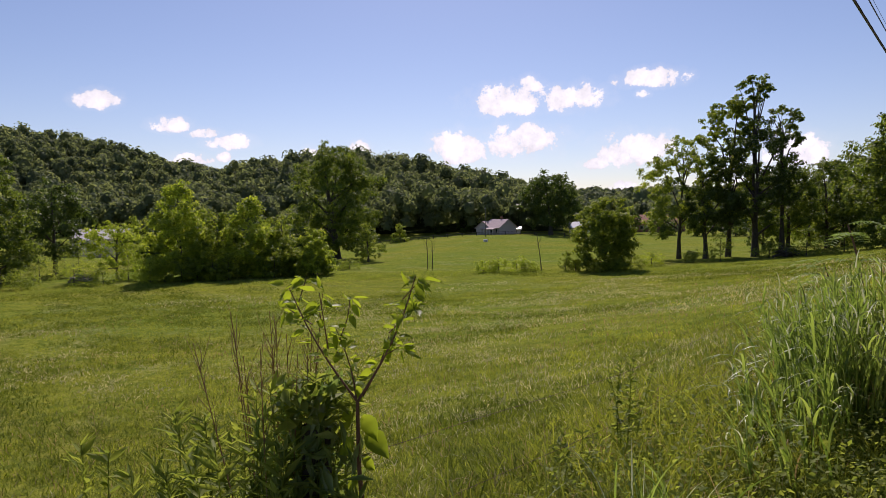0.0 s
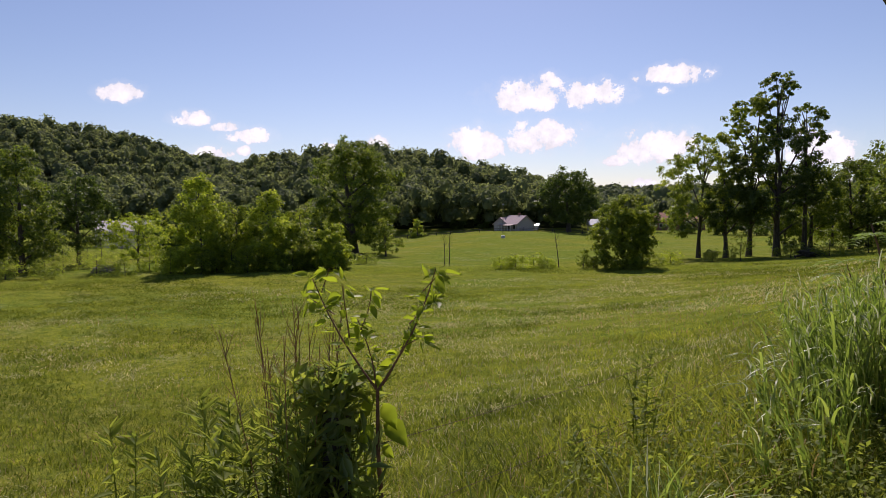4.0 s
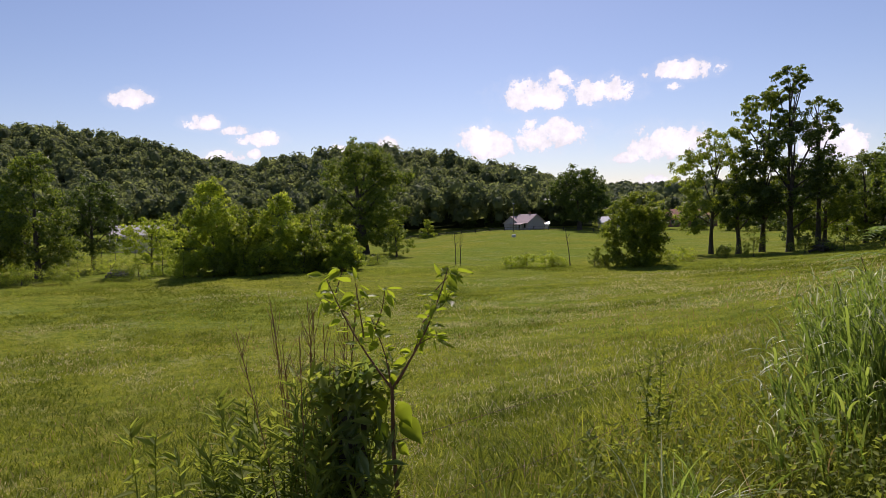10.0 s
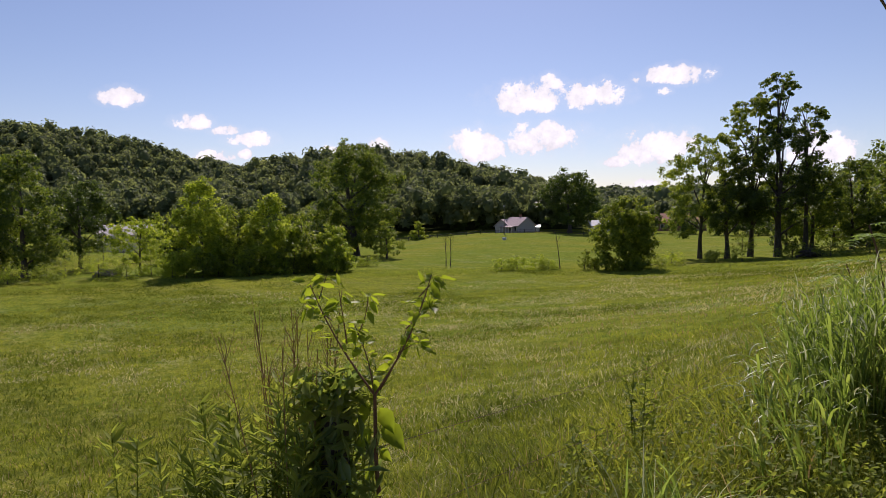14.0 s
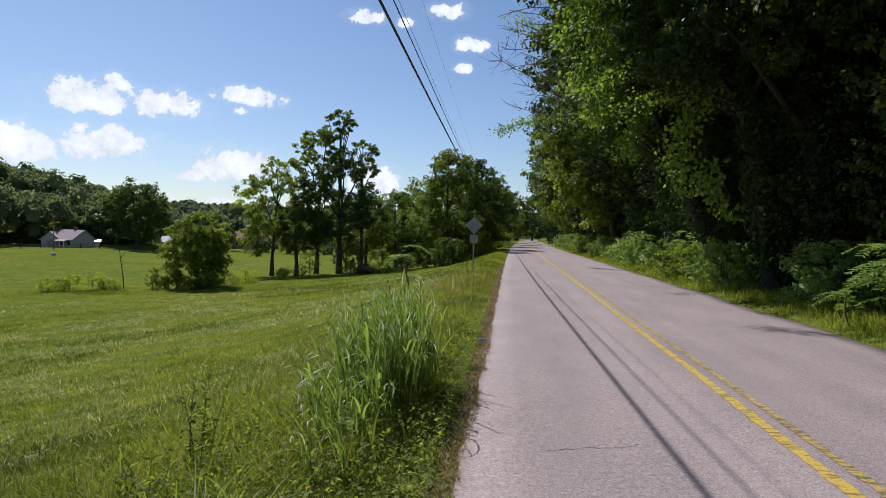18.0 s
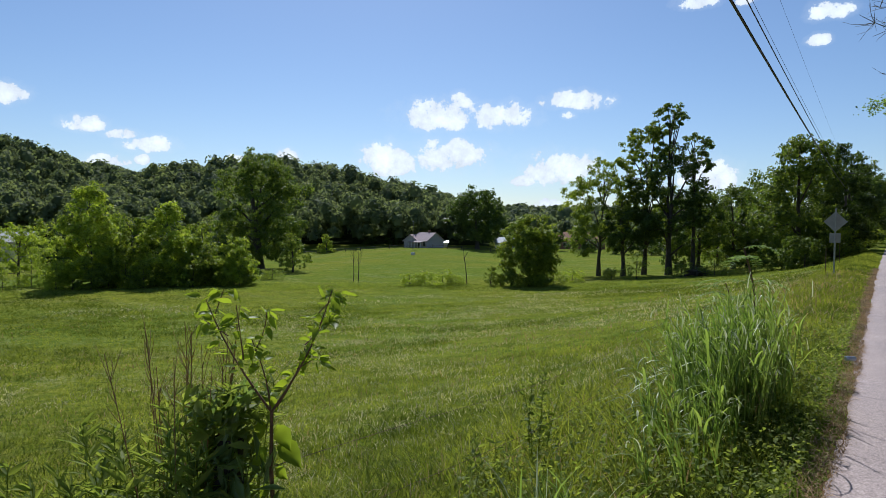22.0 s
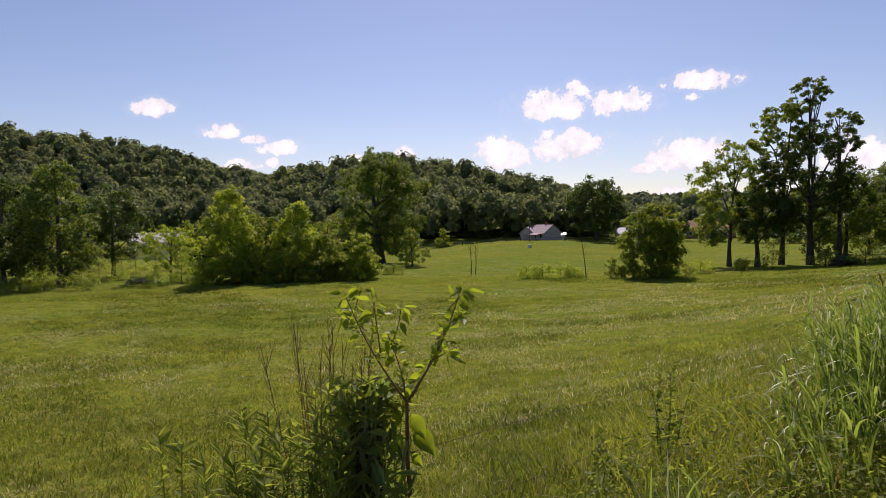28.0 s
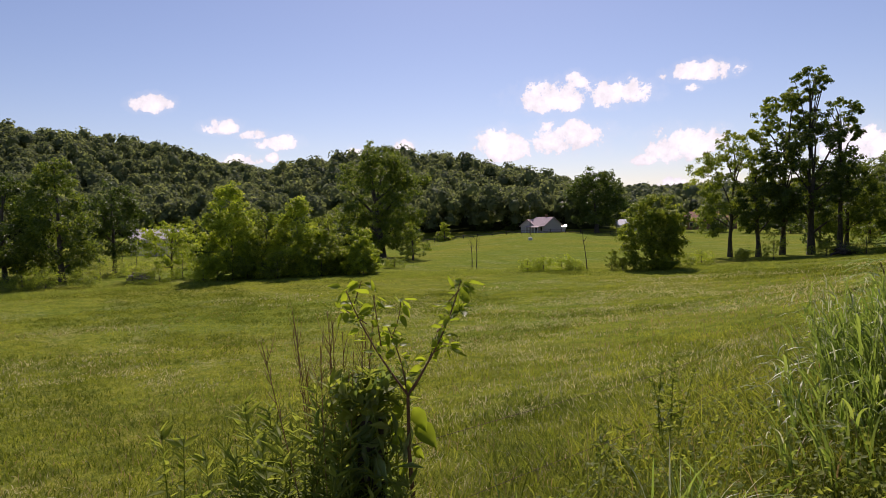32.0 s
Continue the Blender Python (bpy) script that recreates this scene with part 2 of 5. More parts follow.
def field_material():
    m, nt, p = material("pasture", 0.9)
    fine = noise_of(nt, 11.0, 6, 0.75)
    mid = noise_of(nt, 1.3, 5, 0.65, (1, 1.5, 1), turn=0.5)
    clump = noise_of(nt, 3.4, 4, 0.7, (1, 1.3, 1), turn=1.1)
    wide = noise_of(nt, 0.06, 3, 0.55)
    streak = noise_of(nt, 0.5, 4, 0.6, (0.3, 2.0, 1), turn=0.85)
    bleach = noise_of(nt, 0.2, 3, 0.6, (1, 1.6, 1), turn=0.3)
    a = ramp(nt, fine, [(0.25, (0.08, 0.114, 0.015)), (0.75, (0.225, 0.252, 0.043))])
    b = ramp(nt, mid, [(0.3, (0.55, 0.68, 0.62)), (0.5, (1.0, 1.0, 1.0)), (0.72, (1.35, 1.22, 1.15))])
    k = ramp(nt, clump, [(0.32, (0.6, 0.68, 0.62)), (0.5, (1.0, 1.0, 1.0)), (0.68, (1.3, 1.25, 1.2))])
    c = blend(nt, 1.0, blend(nt, 1.0, a, b, "MULTIPLY"), k, "MULTIPLY")
    dry = ramp(nt, streak, [(0.52, (0, 0, 0)), (0.72, (0.28, 0.28, 0.28))])
    c = blend(nt, dry, c, (0.2, 0.165, 0.06))
    spots = blend(nt, 1.0, ramp(nt, bleach, [(0.5, (0, 0, 0)), (0.66, (0.5, 0.5, 0.5))]), ramp(nt, clump, [(0.46, (0, 0, 0)), (0.64, (0.9, 0.9, 0.9))]), "MULTIPLY")
    c = blend(nt, spots, c, (0.34, 0.33, 0.2))
    d = ramp(nt, wide, [(0.35, (0.85, 0.95, 0.9)), (0.65, (1.15, 1.05, 1.0))])
    c = blend(nt, 1.0, c, d, "MULTIPLY")
    nt.links.new(c, p.inputs["Base Color"])
    p.inputs["Specular IOR Level"].default_value = 0.0
    bump(nt, p, noise_of(nt, 5.0, 6, 0.75), 0.7, 0.12)
    return m


M_FIELD = field_material()


def asphalt_material():
    m, nt, p = material("asphalt", 0.85)
    grit = noise_of(nt, 60.0, 4, 0.85)
    stones = noise_of(nt, 24.0, 5, 0.85)
    blot = noise_of(nt, 1.1, 5, 0.6, (1, 0.35, 1))
    lanes = noise_of(nt, 0.9, 2, 0.5, (1, 0.02, 1))
    a = ramp(nt, grit, [(0.36, (0.21, 0.166, 0.155)), (0.64, (0.475, 0.393, 0.372))])
    s = ramp(nt, stones, [(0.36, (0.82, 0.81, 0.82)), (0.5, (1.0, 1.0, 1.0)), (0.66, (1.2, 1.19, 1.18))])
    b = ramp(nt, blot, [(0.3, (0.86, 0.86, 0.87)), (0.7, (1.1, 1.08, 1.06))])
    w = ramp(nt, lanes, [(0.35, (0.9, 0.9, 0.9)), (0.65, (1.08, 1.08, 1.08))])
    c = blend(nt, 1.0, blend(nt, 1.0, blend(nt, 1.0, a, s, "MULTIPLY"), b, "MULTIPLY"), w, "MULTIPLY")
    nt.links.new(c, p.inputs["Base Color"])
    p.inputs["Specular IOR Level"].default_value = 0.3
    bump(nt, p, stones, 0.22, 0.005)
    return m


M_ASPHALT = asphalt_material()


def plain(name, col, rough=0.7, metal=0.0, vary=0.18, scale=2.0, stretch=None):
    m, nt, p = material(name, rough, metal)
    n = noise_of(nt, scale, 5, 0.6, stretch)
    lo, hi = tuple(c * (1 - vary) for c in col), tuple(min(1, c * (1 + vary)) for c in col)
    nt.links.new(ramp(nt, n, [(0.3, lo), (0.7, hi)]), p.inputs["Base Color"])
    bump(nt, p, n, 0.15, 0.01)
    return m


def paint_material(name, wear):
    m, nt, p = material(name, 0.7)
    worn = noise_of(nt, 30.0, 6, 0.75, (1, 1, 1))
    cracks = noise_of(nt, 9.0, 2, 0.5, (0.5, 3.0, 1))
    c = ramp(nt, worn, [(0.38 + wear, (0.3, 0.25, 0.19)), (0.5 + wear, (0.62, 0.42, 0.05))])
    k = ramp(nt, cracks, [(0.38 + wear, (0.45, 0.45, 0.5)), (0.46 + wear, (1, 1, 1))])
    nt.links.new(blend(nt, 1.0, c, k, "MULTIPLY"), p.inputs["Base Color"])
    return m


M_YELLOW = paint_material("yellow_road_paint", 0.0)
M_YELLOW_WORN = paint_material("worn_yellow_road_paint", 0.06)
M_STEEL = plain("galvanised_steel", (0.33, 0.34, 0.35), 0.45, 0.7, 0.12, 8)
M_SIGN = plain("sign_back_aluminium", (0.3, 0.3, 0.31), 0.5, 0.5, 0.1, 5)
M_WIRE = plain("black_cable", (0.02, 0.02, 0.022), 0.55)
M_RUST = plain("rusty_steel", (0.12, 0.07, 0.05), 0.85, 0.3, 0.4, 14)
M_POST = plain("old_dark_post_wood", (0.06, 0.05, 0.042), 0.95, 0, 0.4, 6, (6, 6, 0.6))
M_WOOD = plain("weathered_wood", (0.17, 0.15, 0.13), 0.9, 0, 0.35, 6, (6, 6, 0.6))
M_WALL_WHITE = plain("white_siding", (0.62, 0.62, 0.6), 0.7, 0, 0.1, 1, (0.3, 0.3, 12))
M_WALL_GREY = plain("grey_siding", (0.44, 0.4, 0.4), 0.8, 0, 0.1, 1, (0.3, 0.3, 12))
M_ROOF = plain("brown_shingles", (0.4, 0.31, 0.31), 0.9, 0, 0.25, 4)
M_ROOF_PALE = plain("faded_pale_roof", (0.5, 0.46, 0.43), 0.9, 0, 0.15, 1.5)
M_ROOF_RED = plain("red_brown_roof", (0.36, 0.16, 0.1), 0.85, 0, 0.2, 3)
M_ROOF_METAL = plain("pale_metal_roof", (0.55, 0.56, 0.57), 0.5, 0.3, 0.1, 1.2)
M_BRICK = plain("brick_wall", (0.26, 0.13, 0.09), 0.9, 0, 0.2, 9)
M_DARK = plain("dark_window", (0.03, 0.035, 0.04), 0.2)
M_CRACK = plain("crack_tar", (0.12, 0.105, 0.095), 0.9)
M_CAN = plain("can_paint", (0.45, 0.5, 0.62), 0.3, 0.6, 0.2, 20)
# Leaf litter with the shade under the trees put into its colour.
M_SHADED_LITTER = plain("shaded_leaf_litter", (0.032, 0.042, 0.016), 1.0, 0, 0.4, 0.6)
M_SHADED_LITTER.node_tree.nodes["Principled BSDF"].inputs["Specular IOR Level"].default_value = 0.0
M_SOIL = plain("dry_soil_litter", (0.14, 0.095, 0.05), 0.95, 0, 0.4, 12)


# ---------------------------------------------------------------- mesh helpers
def link_mesh(name, verts, faces, mat, parent=None, label="", smooth=False, kind=""):
    """verts: (n, 3) array; faces: (m, k) array with one k, or a list of such arrays."""
    verts = np.asarray(verts, dtype=np.float32)
    groups = [np.asarray(f, dtype=np.int32) for f in (faces if isinstance(faces, list) else [faces])]
    groups = [f for f in groups if len(f)]
    me = bpy.data.meshes.new(name)
    me.vertices.add(len(verts))
    me.vertices.foreach_set("co", verts.ravel())
    loops = np.concatenate([f.ravel() for f in groups])
    totals = np.concatenate([np.full(len(f), f.shape[1], dtype=np.int32) for f in groups])
    starts = np.concatenate([[0], np.cumsum(totals)[:-1]]).astype(np.int32)
    me.loops.add(len(loops))
    me.loops.foreach_set("vertex_index", loops)
    me.polygons.add(len(totals))
    me.polygons.foreach_set("loop_start", starts)
    me.polygons.foreach_set("loop_total", totals)
    me.update(calc_edges=True)
    me.materials.append(mat)
    if smooth:
        me.polygons.foreach_set("use_smooth", np.ones(len(totals), dtype=bool))
    ob = new(name, me)
    if parent is not None:
        ob.parent = parent
    if label or kind:
        tagged(ob, label=label, kind=kind)
    return ob


def part(name, bm, mat, parent=None, label=""):
    me = bpy.data.meshes.new(name)
    bm.to_mesh(me)
    bm.free()
    me.materials.append(mat)
    ob = new(name, me)
    if parent is not None:
        ob.parent = parent
    if label:
        tagged(ob, label=label)
    return ob


def thing(name, label, category, at=(0, 0, 0), turn=0.0, group="", kind=""):
    ob = new(name)
    ob.empty_display_size = 0.3
    ob.matrix_world = pose(*at, 0, 0, turn)
    return tagged(ob, label, category, group, kind)


def box_bm(cx, cy, cz, sx, sy, sz, bevel=0.0):
    bm = bmesh.new()
    bmesh.ops.create_cube(bm, size=1.0, matrix=Matrix.Translation((cx, cy, cz)) @ Matrix.Diagonal((sx, sy, sz, 1)))
    if bevel:
        bmesh.ops.bevel(bm, geom=list(bm.edges), offset=bevel, segments=1, affect="EDGES")
    return bm


class Soup:
    """Collects vertices and faces of one mesh."""

    def __init__(self):
        self.v, self.q, self.t, self.n = [], [], [], 0

    def add(self, verts, quads=None, tris=None):
        verts = np.asarray(verts, dtype=np.float32)
        if quads is not None and len(quads):
            self.q.append(np.asarray(quads, dtype=np.int32) + self.n)
        if tris is not None and len(tris):
            self.t.append(np.asarray(tris, dtype=np.int32) + self.n)
        self.v.append(verts)
        self.n += len(verts)

    def tube(self, pts, radii, sides=7):
        pts = np.asarray(pts, dtype=float)
        n = len(pts)
        tang = np.gradient(pts, axis=0)
        tang /= np.linalg.norm(tang, axis=1)[:, None] + 1e-9
        ref = np.where(np.abs(tang[:, 2:3]) > 0.9, [[1.0, 0, 0]], [[0, 0, 1.0]])
        a = np.cross(tang, ref)
        a /= np.linalg.norm(a, axis=1)[:, None] + 1e-9
        b = np.cross(tang, a)
        ang = np.linspace(0, 2 * np.pi, sides, endpoint=False)
        ring = np.cos(ang)[None, :, None] * a[:, None] + np.sin(ang)[None, :, None] * b[:, None]
        verts = (pts[:, None] + ring * np.asarray(radii)[:, None, None]).reshape(-1, 3)
        i, j = np.meshgrid(np.arange(n - 1), np.arange(sides), indexing="ij")
        i, j = i.ravel(), j.ravel()
        k = (j + 1) % sides
        self.add(verts, np.stack([i * sides + j, i * sides + k, (i + 1) * sides + k, (i + 1) * sides + j], 1))

    def leaves(self, pos, nor, size, rng, aspect=0.55, droop=0.3, fold=0.12):
        """Folded diamond leaves: one island each."""
        n = len(pos)
        size = np.broadcast_to(np.asarray(size, dtype=float), (n,))[:, None]
        nor = nor / (np.linalg.norm(nor, axis=1)[:, None] + 1e-9)
        tip = np.cross(nor, rng.normal(size=(n, 3)))
        tip[:, 2] -= droop
        tip /= np.linalg.norm(tip, axis=1)[:, None] + 1e-9
        side = np.cross(tip, nor)
        side /= np.linalg.norm(side, axis=1)[:, None] + 1e-9
        lift = np.cross(side, tip)
        base = pos - tip * size * 0.5
        w = size * aspect * 0.5
        mid = pos - tip * size * 0.08
        v = np.stack([base, mid + side * w + lift * size * fold, pos + tip * size * 0.5, mid - side * w + lift * size * fold], 1).reshape(-1, 3)
        o = np.arange(n)[:, None] * 4
        self.add(v, None, np.concatenate([o + [0, 1, 2], o + [0, 2, 3]]))

    def blades(self, base, height, width, lean, rng, segs=3, curl=1.0, twist=0.0):
        """Grass blades: curved tapering strips. lean: (n, 2) sideways reach of the tip as a share of the height."""
        n = len(base)
        height, width = np.broadcast_to(height, (n,)), np.broadcast_to(width, (n,))
        ang = rng.uniform(0, 2 * np.pi, n)
        sx = np.stack([np.cos(ang), np.sin(ang), np.zeros(n)], 1)
        rows = []
        for k in range(segs):
            s = k / segs
            off = np.zeros((n, 3))
            off[:, :2] = lean * (s ** 1.8)[..., None] * height[:, None] if isinstance(s, np.ndarray) else lean * (s ** 1.8) * height[:, None]
            off[:, 2] = height * (s - curl * 0.35 * s ** 3 * np.clip(np.hypot(lean[:, 0], lean[:, 1]), 0, 1.4))
            w = width * (1 - 0.75 * s ** 2) * 0.5
            rows.append(base + off - sx * w[:, None])
            rows.append(base + off + sx * w[:, None])
        off = np.zeros((n, 3))
        off[:, :2] = lean * height[:, None]
        off[:, 2] = height * (1 - curl * 0.35 * np.clip(np.hypot(lean[:, 0], lean[:, 1]), 0, 1.4))
        rows.append(base + off)
        m = 2 * segs + 1
        v = np.stack(rows, 1).reshape(-1, 3)
        o = np.arange(n)[:, None] * m
        quads = np.concatenate([o + [2 * k, 2 * k + 1, 2 * k + 3, 2 * k + 2] for k in range(segs - 1)]) if segs > 1 else None
        self.add(v, quads, o + [m - 3, m - 2, m - 1])

    def link(self, name, mat, parent=None, label="", smooth=False, kind=""):
        faces = []
        if self.q:
            faces.append(np.concatenate(self.q))
        if self.t:
            faces.append(np.concatenate(self.t))
        return link_mesh(name, np.concatenate(self.v), faces, mat, parent, label, smooth, kind)


def spot(bearing, reach):
    """Plan position at a bearing (degrees from +Y towards -X) and a distance from the bend of the verge."""
    a = radians(bearing)
    return -reach * math.sin(a), reach * math.cos(a)


# ---------------------------------------------------------------- ground
RIDGE_LEFT = ([50, 55, 60, 67, 71, 78, 85, 100, 120], [0.9, 2.2, 3.3, 4.8, 5.75, 6.4, 6.6, 6.5, 3.0])
RIDGE_MID = ([28, 30, 32, 35, 38, 43, 48, 53, 58, 62, 66], [0.3, 0.6, 1.2, 2.3, 3.35, 4.05, 5.1, 4.5, 3.95, 2.9, 1.0])


def road_bend(y):
    return 0.00016 * np.clip(np.asarray(y) - 60, 0, None) ** 2


def smoothstep(a, b, x):
    t = np.clip((x - a) / (b - a), 0, 1)
    return t * t * (3 - 2 * t)


RIPPLES = [(0.31, 0.4, 0.3, 0.9), (0.62, 2.1, 0.27, 2.2), (0.93, 1.2, 0.22, 0.3), (1.37, 2.8, 0.19, 4.1), (1.9, 0.1, 0.16, 5.0), (2.6, 1.7, 0.14, 1.4), (3.7, 2.45, 0.11, 3.3)]


def ripple(x, y):
    """Uneven swells: waves of seven lengths that run in different directions."""
    z = 0.0
    for k, turn, high, start in RIPPLES:
        u = x * math.cos(turn) + y * math.sin(turn)
        v = y * math.cos(turn) - x * math.sin(turn)
        z = z + high * np.sin(k * u + start + 1.3 * np.sin(0.53 * k * v + start * 2))
    return z


def ground_z(x, y):
    x, y = np.asarray(x, dtype=float), np.asarray(y, dtype=float)
    d = np.hypot(x, y)
    az = np.degrees(np.arctan2(-x, y))
    fall = 1 - np.exp(-np.clip(-x - 1.5, 0, None) / 13.0)
    z = -4.25 * fall - 0.0035 * np.clip(y, 0, 90) * fall
    z = z + 0.055 * ripple(x, y) * smoothstep(0.6, 3.0, -x)
    z = z - 0.05 * ((x > -0.9) & (x < 6.3))
    z = z + 0.5 * smoothstep(8, 14, x)
    for (angles, heights), near, far in ((RIDGE_LEFT, 260, 430), (RIDGE_MID, 212, 300)):
        e = np.interp(az, angles, heights, left=0, right=0)
        top = np.clip(far * np.tan(np.radians(e)) - 8.5 + 4.0, 0, None)
        z = np.maximum(z, -4.6 + top * smoothstep(near, far, d) * (1 - 0.5 * smoothstep(far, far * 2.2, d)))
    dip = np.interp(az, [8, 20, 30, 33, 36, 39, 42, 44.5, 47, 52, 62, 75], [0, 0.4, 0.9, 0.35, 0, 0.15, 0.8, 1.4, 2.2, 2.8, 2.2, 0], left=0, right=0)
    z = z - dip * smoothstep(75, 165, d) * (1 - smoothstep(178, 225, d))
    ring = 1900 * math.tan(radians(1.2)) * smoothstep(700, 1900, d)
    return z + ring * (z < 0)


def build_ground():
    rad = np.concatenate([np.linspace(0.3, 20, 90, endpoint=False), np.geomspace(20, 4200, 130)])
    ang = np.linspace(-np.pi, np.pi, 360, endpoint=False)
    r, a = np.meshgrid(rad, ang, indexing="ij")
    x, y = -r * np.sin(a), r * np.cos(a)
    v = np.stack([x, y, ground_z(x, y)], -1).reshape(-1, 3)
    n, m = r.shape
    i, j = np.meshgrid(np.arange(n - 1), np.arange(m), indexing="ij")
    i, j = i.ravel(), j.ravel()
    k = (j + 1) % m
    q = np.stack([i * m + j, (i + 1) * m + j, (i + 1) * m + k, i * m + k], 1)
    hub = len(v)
    v = np.concatenate([v, [[0, 0, ground_z(0.0, 0.0)]]])
    t = np.stack([np.full(m, hub), np.arange(m), (np.arange(m) + 1) % m], 1)
    ob = link_mesh("ground", v, [q, t], M_FIELD, smooth=True)
    ob.data.materials.append(M_SHADED_LITTER)
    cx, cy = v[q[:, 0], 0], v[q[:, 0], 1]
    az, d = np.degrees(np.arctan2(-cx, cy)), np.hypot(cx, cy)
    # Shade-darkened slot: below the woods, and on all ground beyond 330 m.
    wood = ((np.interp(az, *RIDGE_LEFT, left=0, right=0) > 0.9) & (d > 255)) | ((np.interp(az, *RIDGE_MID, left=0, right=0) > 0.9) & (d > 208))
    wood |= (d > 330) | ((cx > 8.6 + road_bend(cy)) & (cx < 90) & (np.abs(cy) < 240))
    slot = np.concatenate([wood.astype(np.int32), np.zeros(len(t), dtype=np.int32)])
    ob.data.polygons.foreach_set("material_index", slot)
    tagged(ob, "rolling green pasture sloping down from the road", "field", kind="structure")


build_ground()
ROAD_L, ROAD_R = -0.3, 5.95


def build_road():
    ys = np.concatenate([np.arange(-30, 30, 0.15), np.arange(30, 260, 1.0)])
    rng = np.random.default_rng(4)
    us = np.linspace(0, 1, 15)
    left = ROAD_L + 0.015 * np.sin(ys * 1.1) + 0.012 * np.sin(ys * 3.1 + 1) + rng.normal(0, 0.014, len(ys)) - 0.006 * np.clip(ys, 0, 30)
    right = ROAD_R + 0.06 * np.sin(ys * 0.9 + 2) + rng.normal(0, 0.02, len(ys))
    x = left[:, None] + (right - left)[:, None] * us[None] + road_bend(ys)[:, None]
    y = np.repeat(ys[:, None], len(us), 1)
    z = 0.03 - 0.05 * (us[None] * 2 - 1) ** 2 + 0.006 * np.sin(x * 1.3 + y * 0.6)
    v = np.stack([x, y, z], -1)
    low = v[:, [0, -1]] - [0, 0, 0.1]
    n, m = v.shape[:2]
    i, j = np.meshgrid(np.arange(n - 1), np.arange(m - 1), indexing="ij")
    i, j = i.ravel(), j.ravel()
    q = np.stack([i * m + j, i * m + j + 1, (i + 1) * m + j + 1, (i + 1) * m + j], 1)
    o = n * m
    k = np.arange(n - 1)
    ql = np.stack([k * m, (k + 1) * m, o + (k + 1) * 2, o + k * 2], 1)
    qr = np.stack([k * m + m - 1, o + k * 2 + 1, o + (k + 1) * 2 + 1, (k + 1) * m + m - 1], 1)
    ob = link_mesh("road", np.concatenate([v.reshape(-1, 3), low.reshape(-1, 3)]), [np.concatenate([q, ql, qr])], M_ASPHALT, smooth=True)
    tagged(ob, "pale grey worn two-lane asphalt country road", "road", kind="structure")
    for cx, w, paint in ((2.23, 0.11, M_YELLOW), (2.45, 0.085, M_YELLOW_WORN)):
        ys2 = np.concatenate([np.arange(-30, 40, 0.1), np.arange(40, 250, 1.0)])
        jit = rng.normal(0, 0.006, (len(ys2), 2))
        xs = cx + road_bend(ys2)[:, None] + np.array([-w / 2, w / 2])[None] + jit
        frac = (xs - ROAD_L) / (ROAD_R - ROAD_L)
        zz = 0.03 - 0.05 * (frac * 2 - 1) ** 2 + 0.006 * np.sin(xs * 1.3 + ys2[:, None] * 0.6) + 0.005
        v = np.stack([xs, np.repeat(ys2[:, None], 2, 1), zz], -1).reshape(-1, 3)
        k = np.arange(len(ys2) - 1) * 2
        line = link_mesh("centre_line", v, np.stack([k, k + 1, k + 3, k + 2], 1), paint)
        tagged(line, "worn cracked yellow centre line painted on the road", "road marking", kind="structure")


build_road()


def branch_curve(p0, p1, bend, n=7):
    k = np.linspace(0, 1, n)[:, None]
    return np.asarray(p0) * (1 - k) + np.asarray(p1) * k + np.asarray(bend) * np.sin(k * np.pi)


# ---------------------------------------------------------------- trees
def envelope(style, rng, n):
    """Blob centres in a unit crown (radius 1, height 0..1) and their relative size."""
    out = []
    while len(out) < n:
        h = rng.uniform(0.03, 0.97)
        if style == "oval":
            r = math.sin(math.pi * min(1, h ** 0.8 * 0.93 + 0.05)) ** 0.7
        elif style == "round":
            r = math.sqrt(max(0.02, 1 - (2 * h - 0.9) ** 2 / 1.25))
        elif style == "cone":
            r = (1 - h) ** 0.75 * 0.95 + 0.12
        elif style == "vase":
            r = 0.35 + 0.65 * math.sin(math.pi * min(1, h * 0.8 + 0.12))
        else:
            r = 0.9 - 0.25 * abs(2 * h - 1)
        if rng.uniform(0, 1) > 0.25 + 0.75 * r:
            continue
        a, q = rng.uniform(0, 2 * math.pi), math.sqrt(rng.uniform(0.1, 1)) * 0.97
        out.append((math.cos(a) * r * q, math.sin(a) * r * q, h, rng.uniform(0.75, 1.25) * (0.6 + 0.5 * r)))
    return np.array(out)


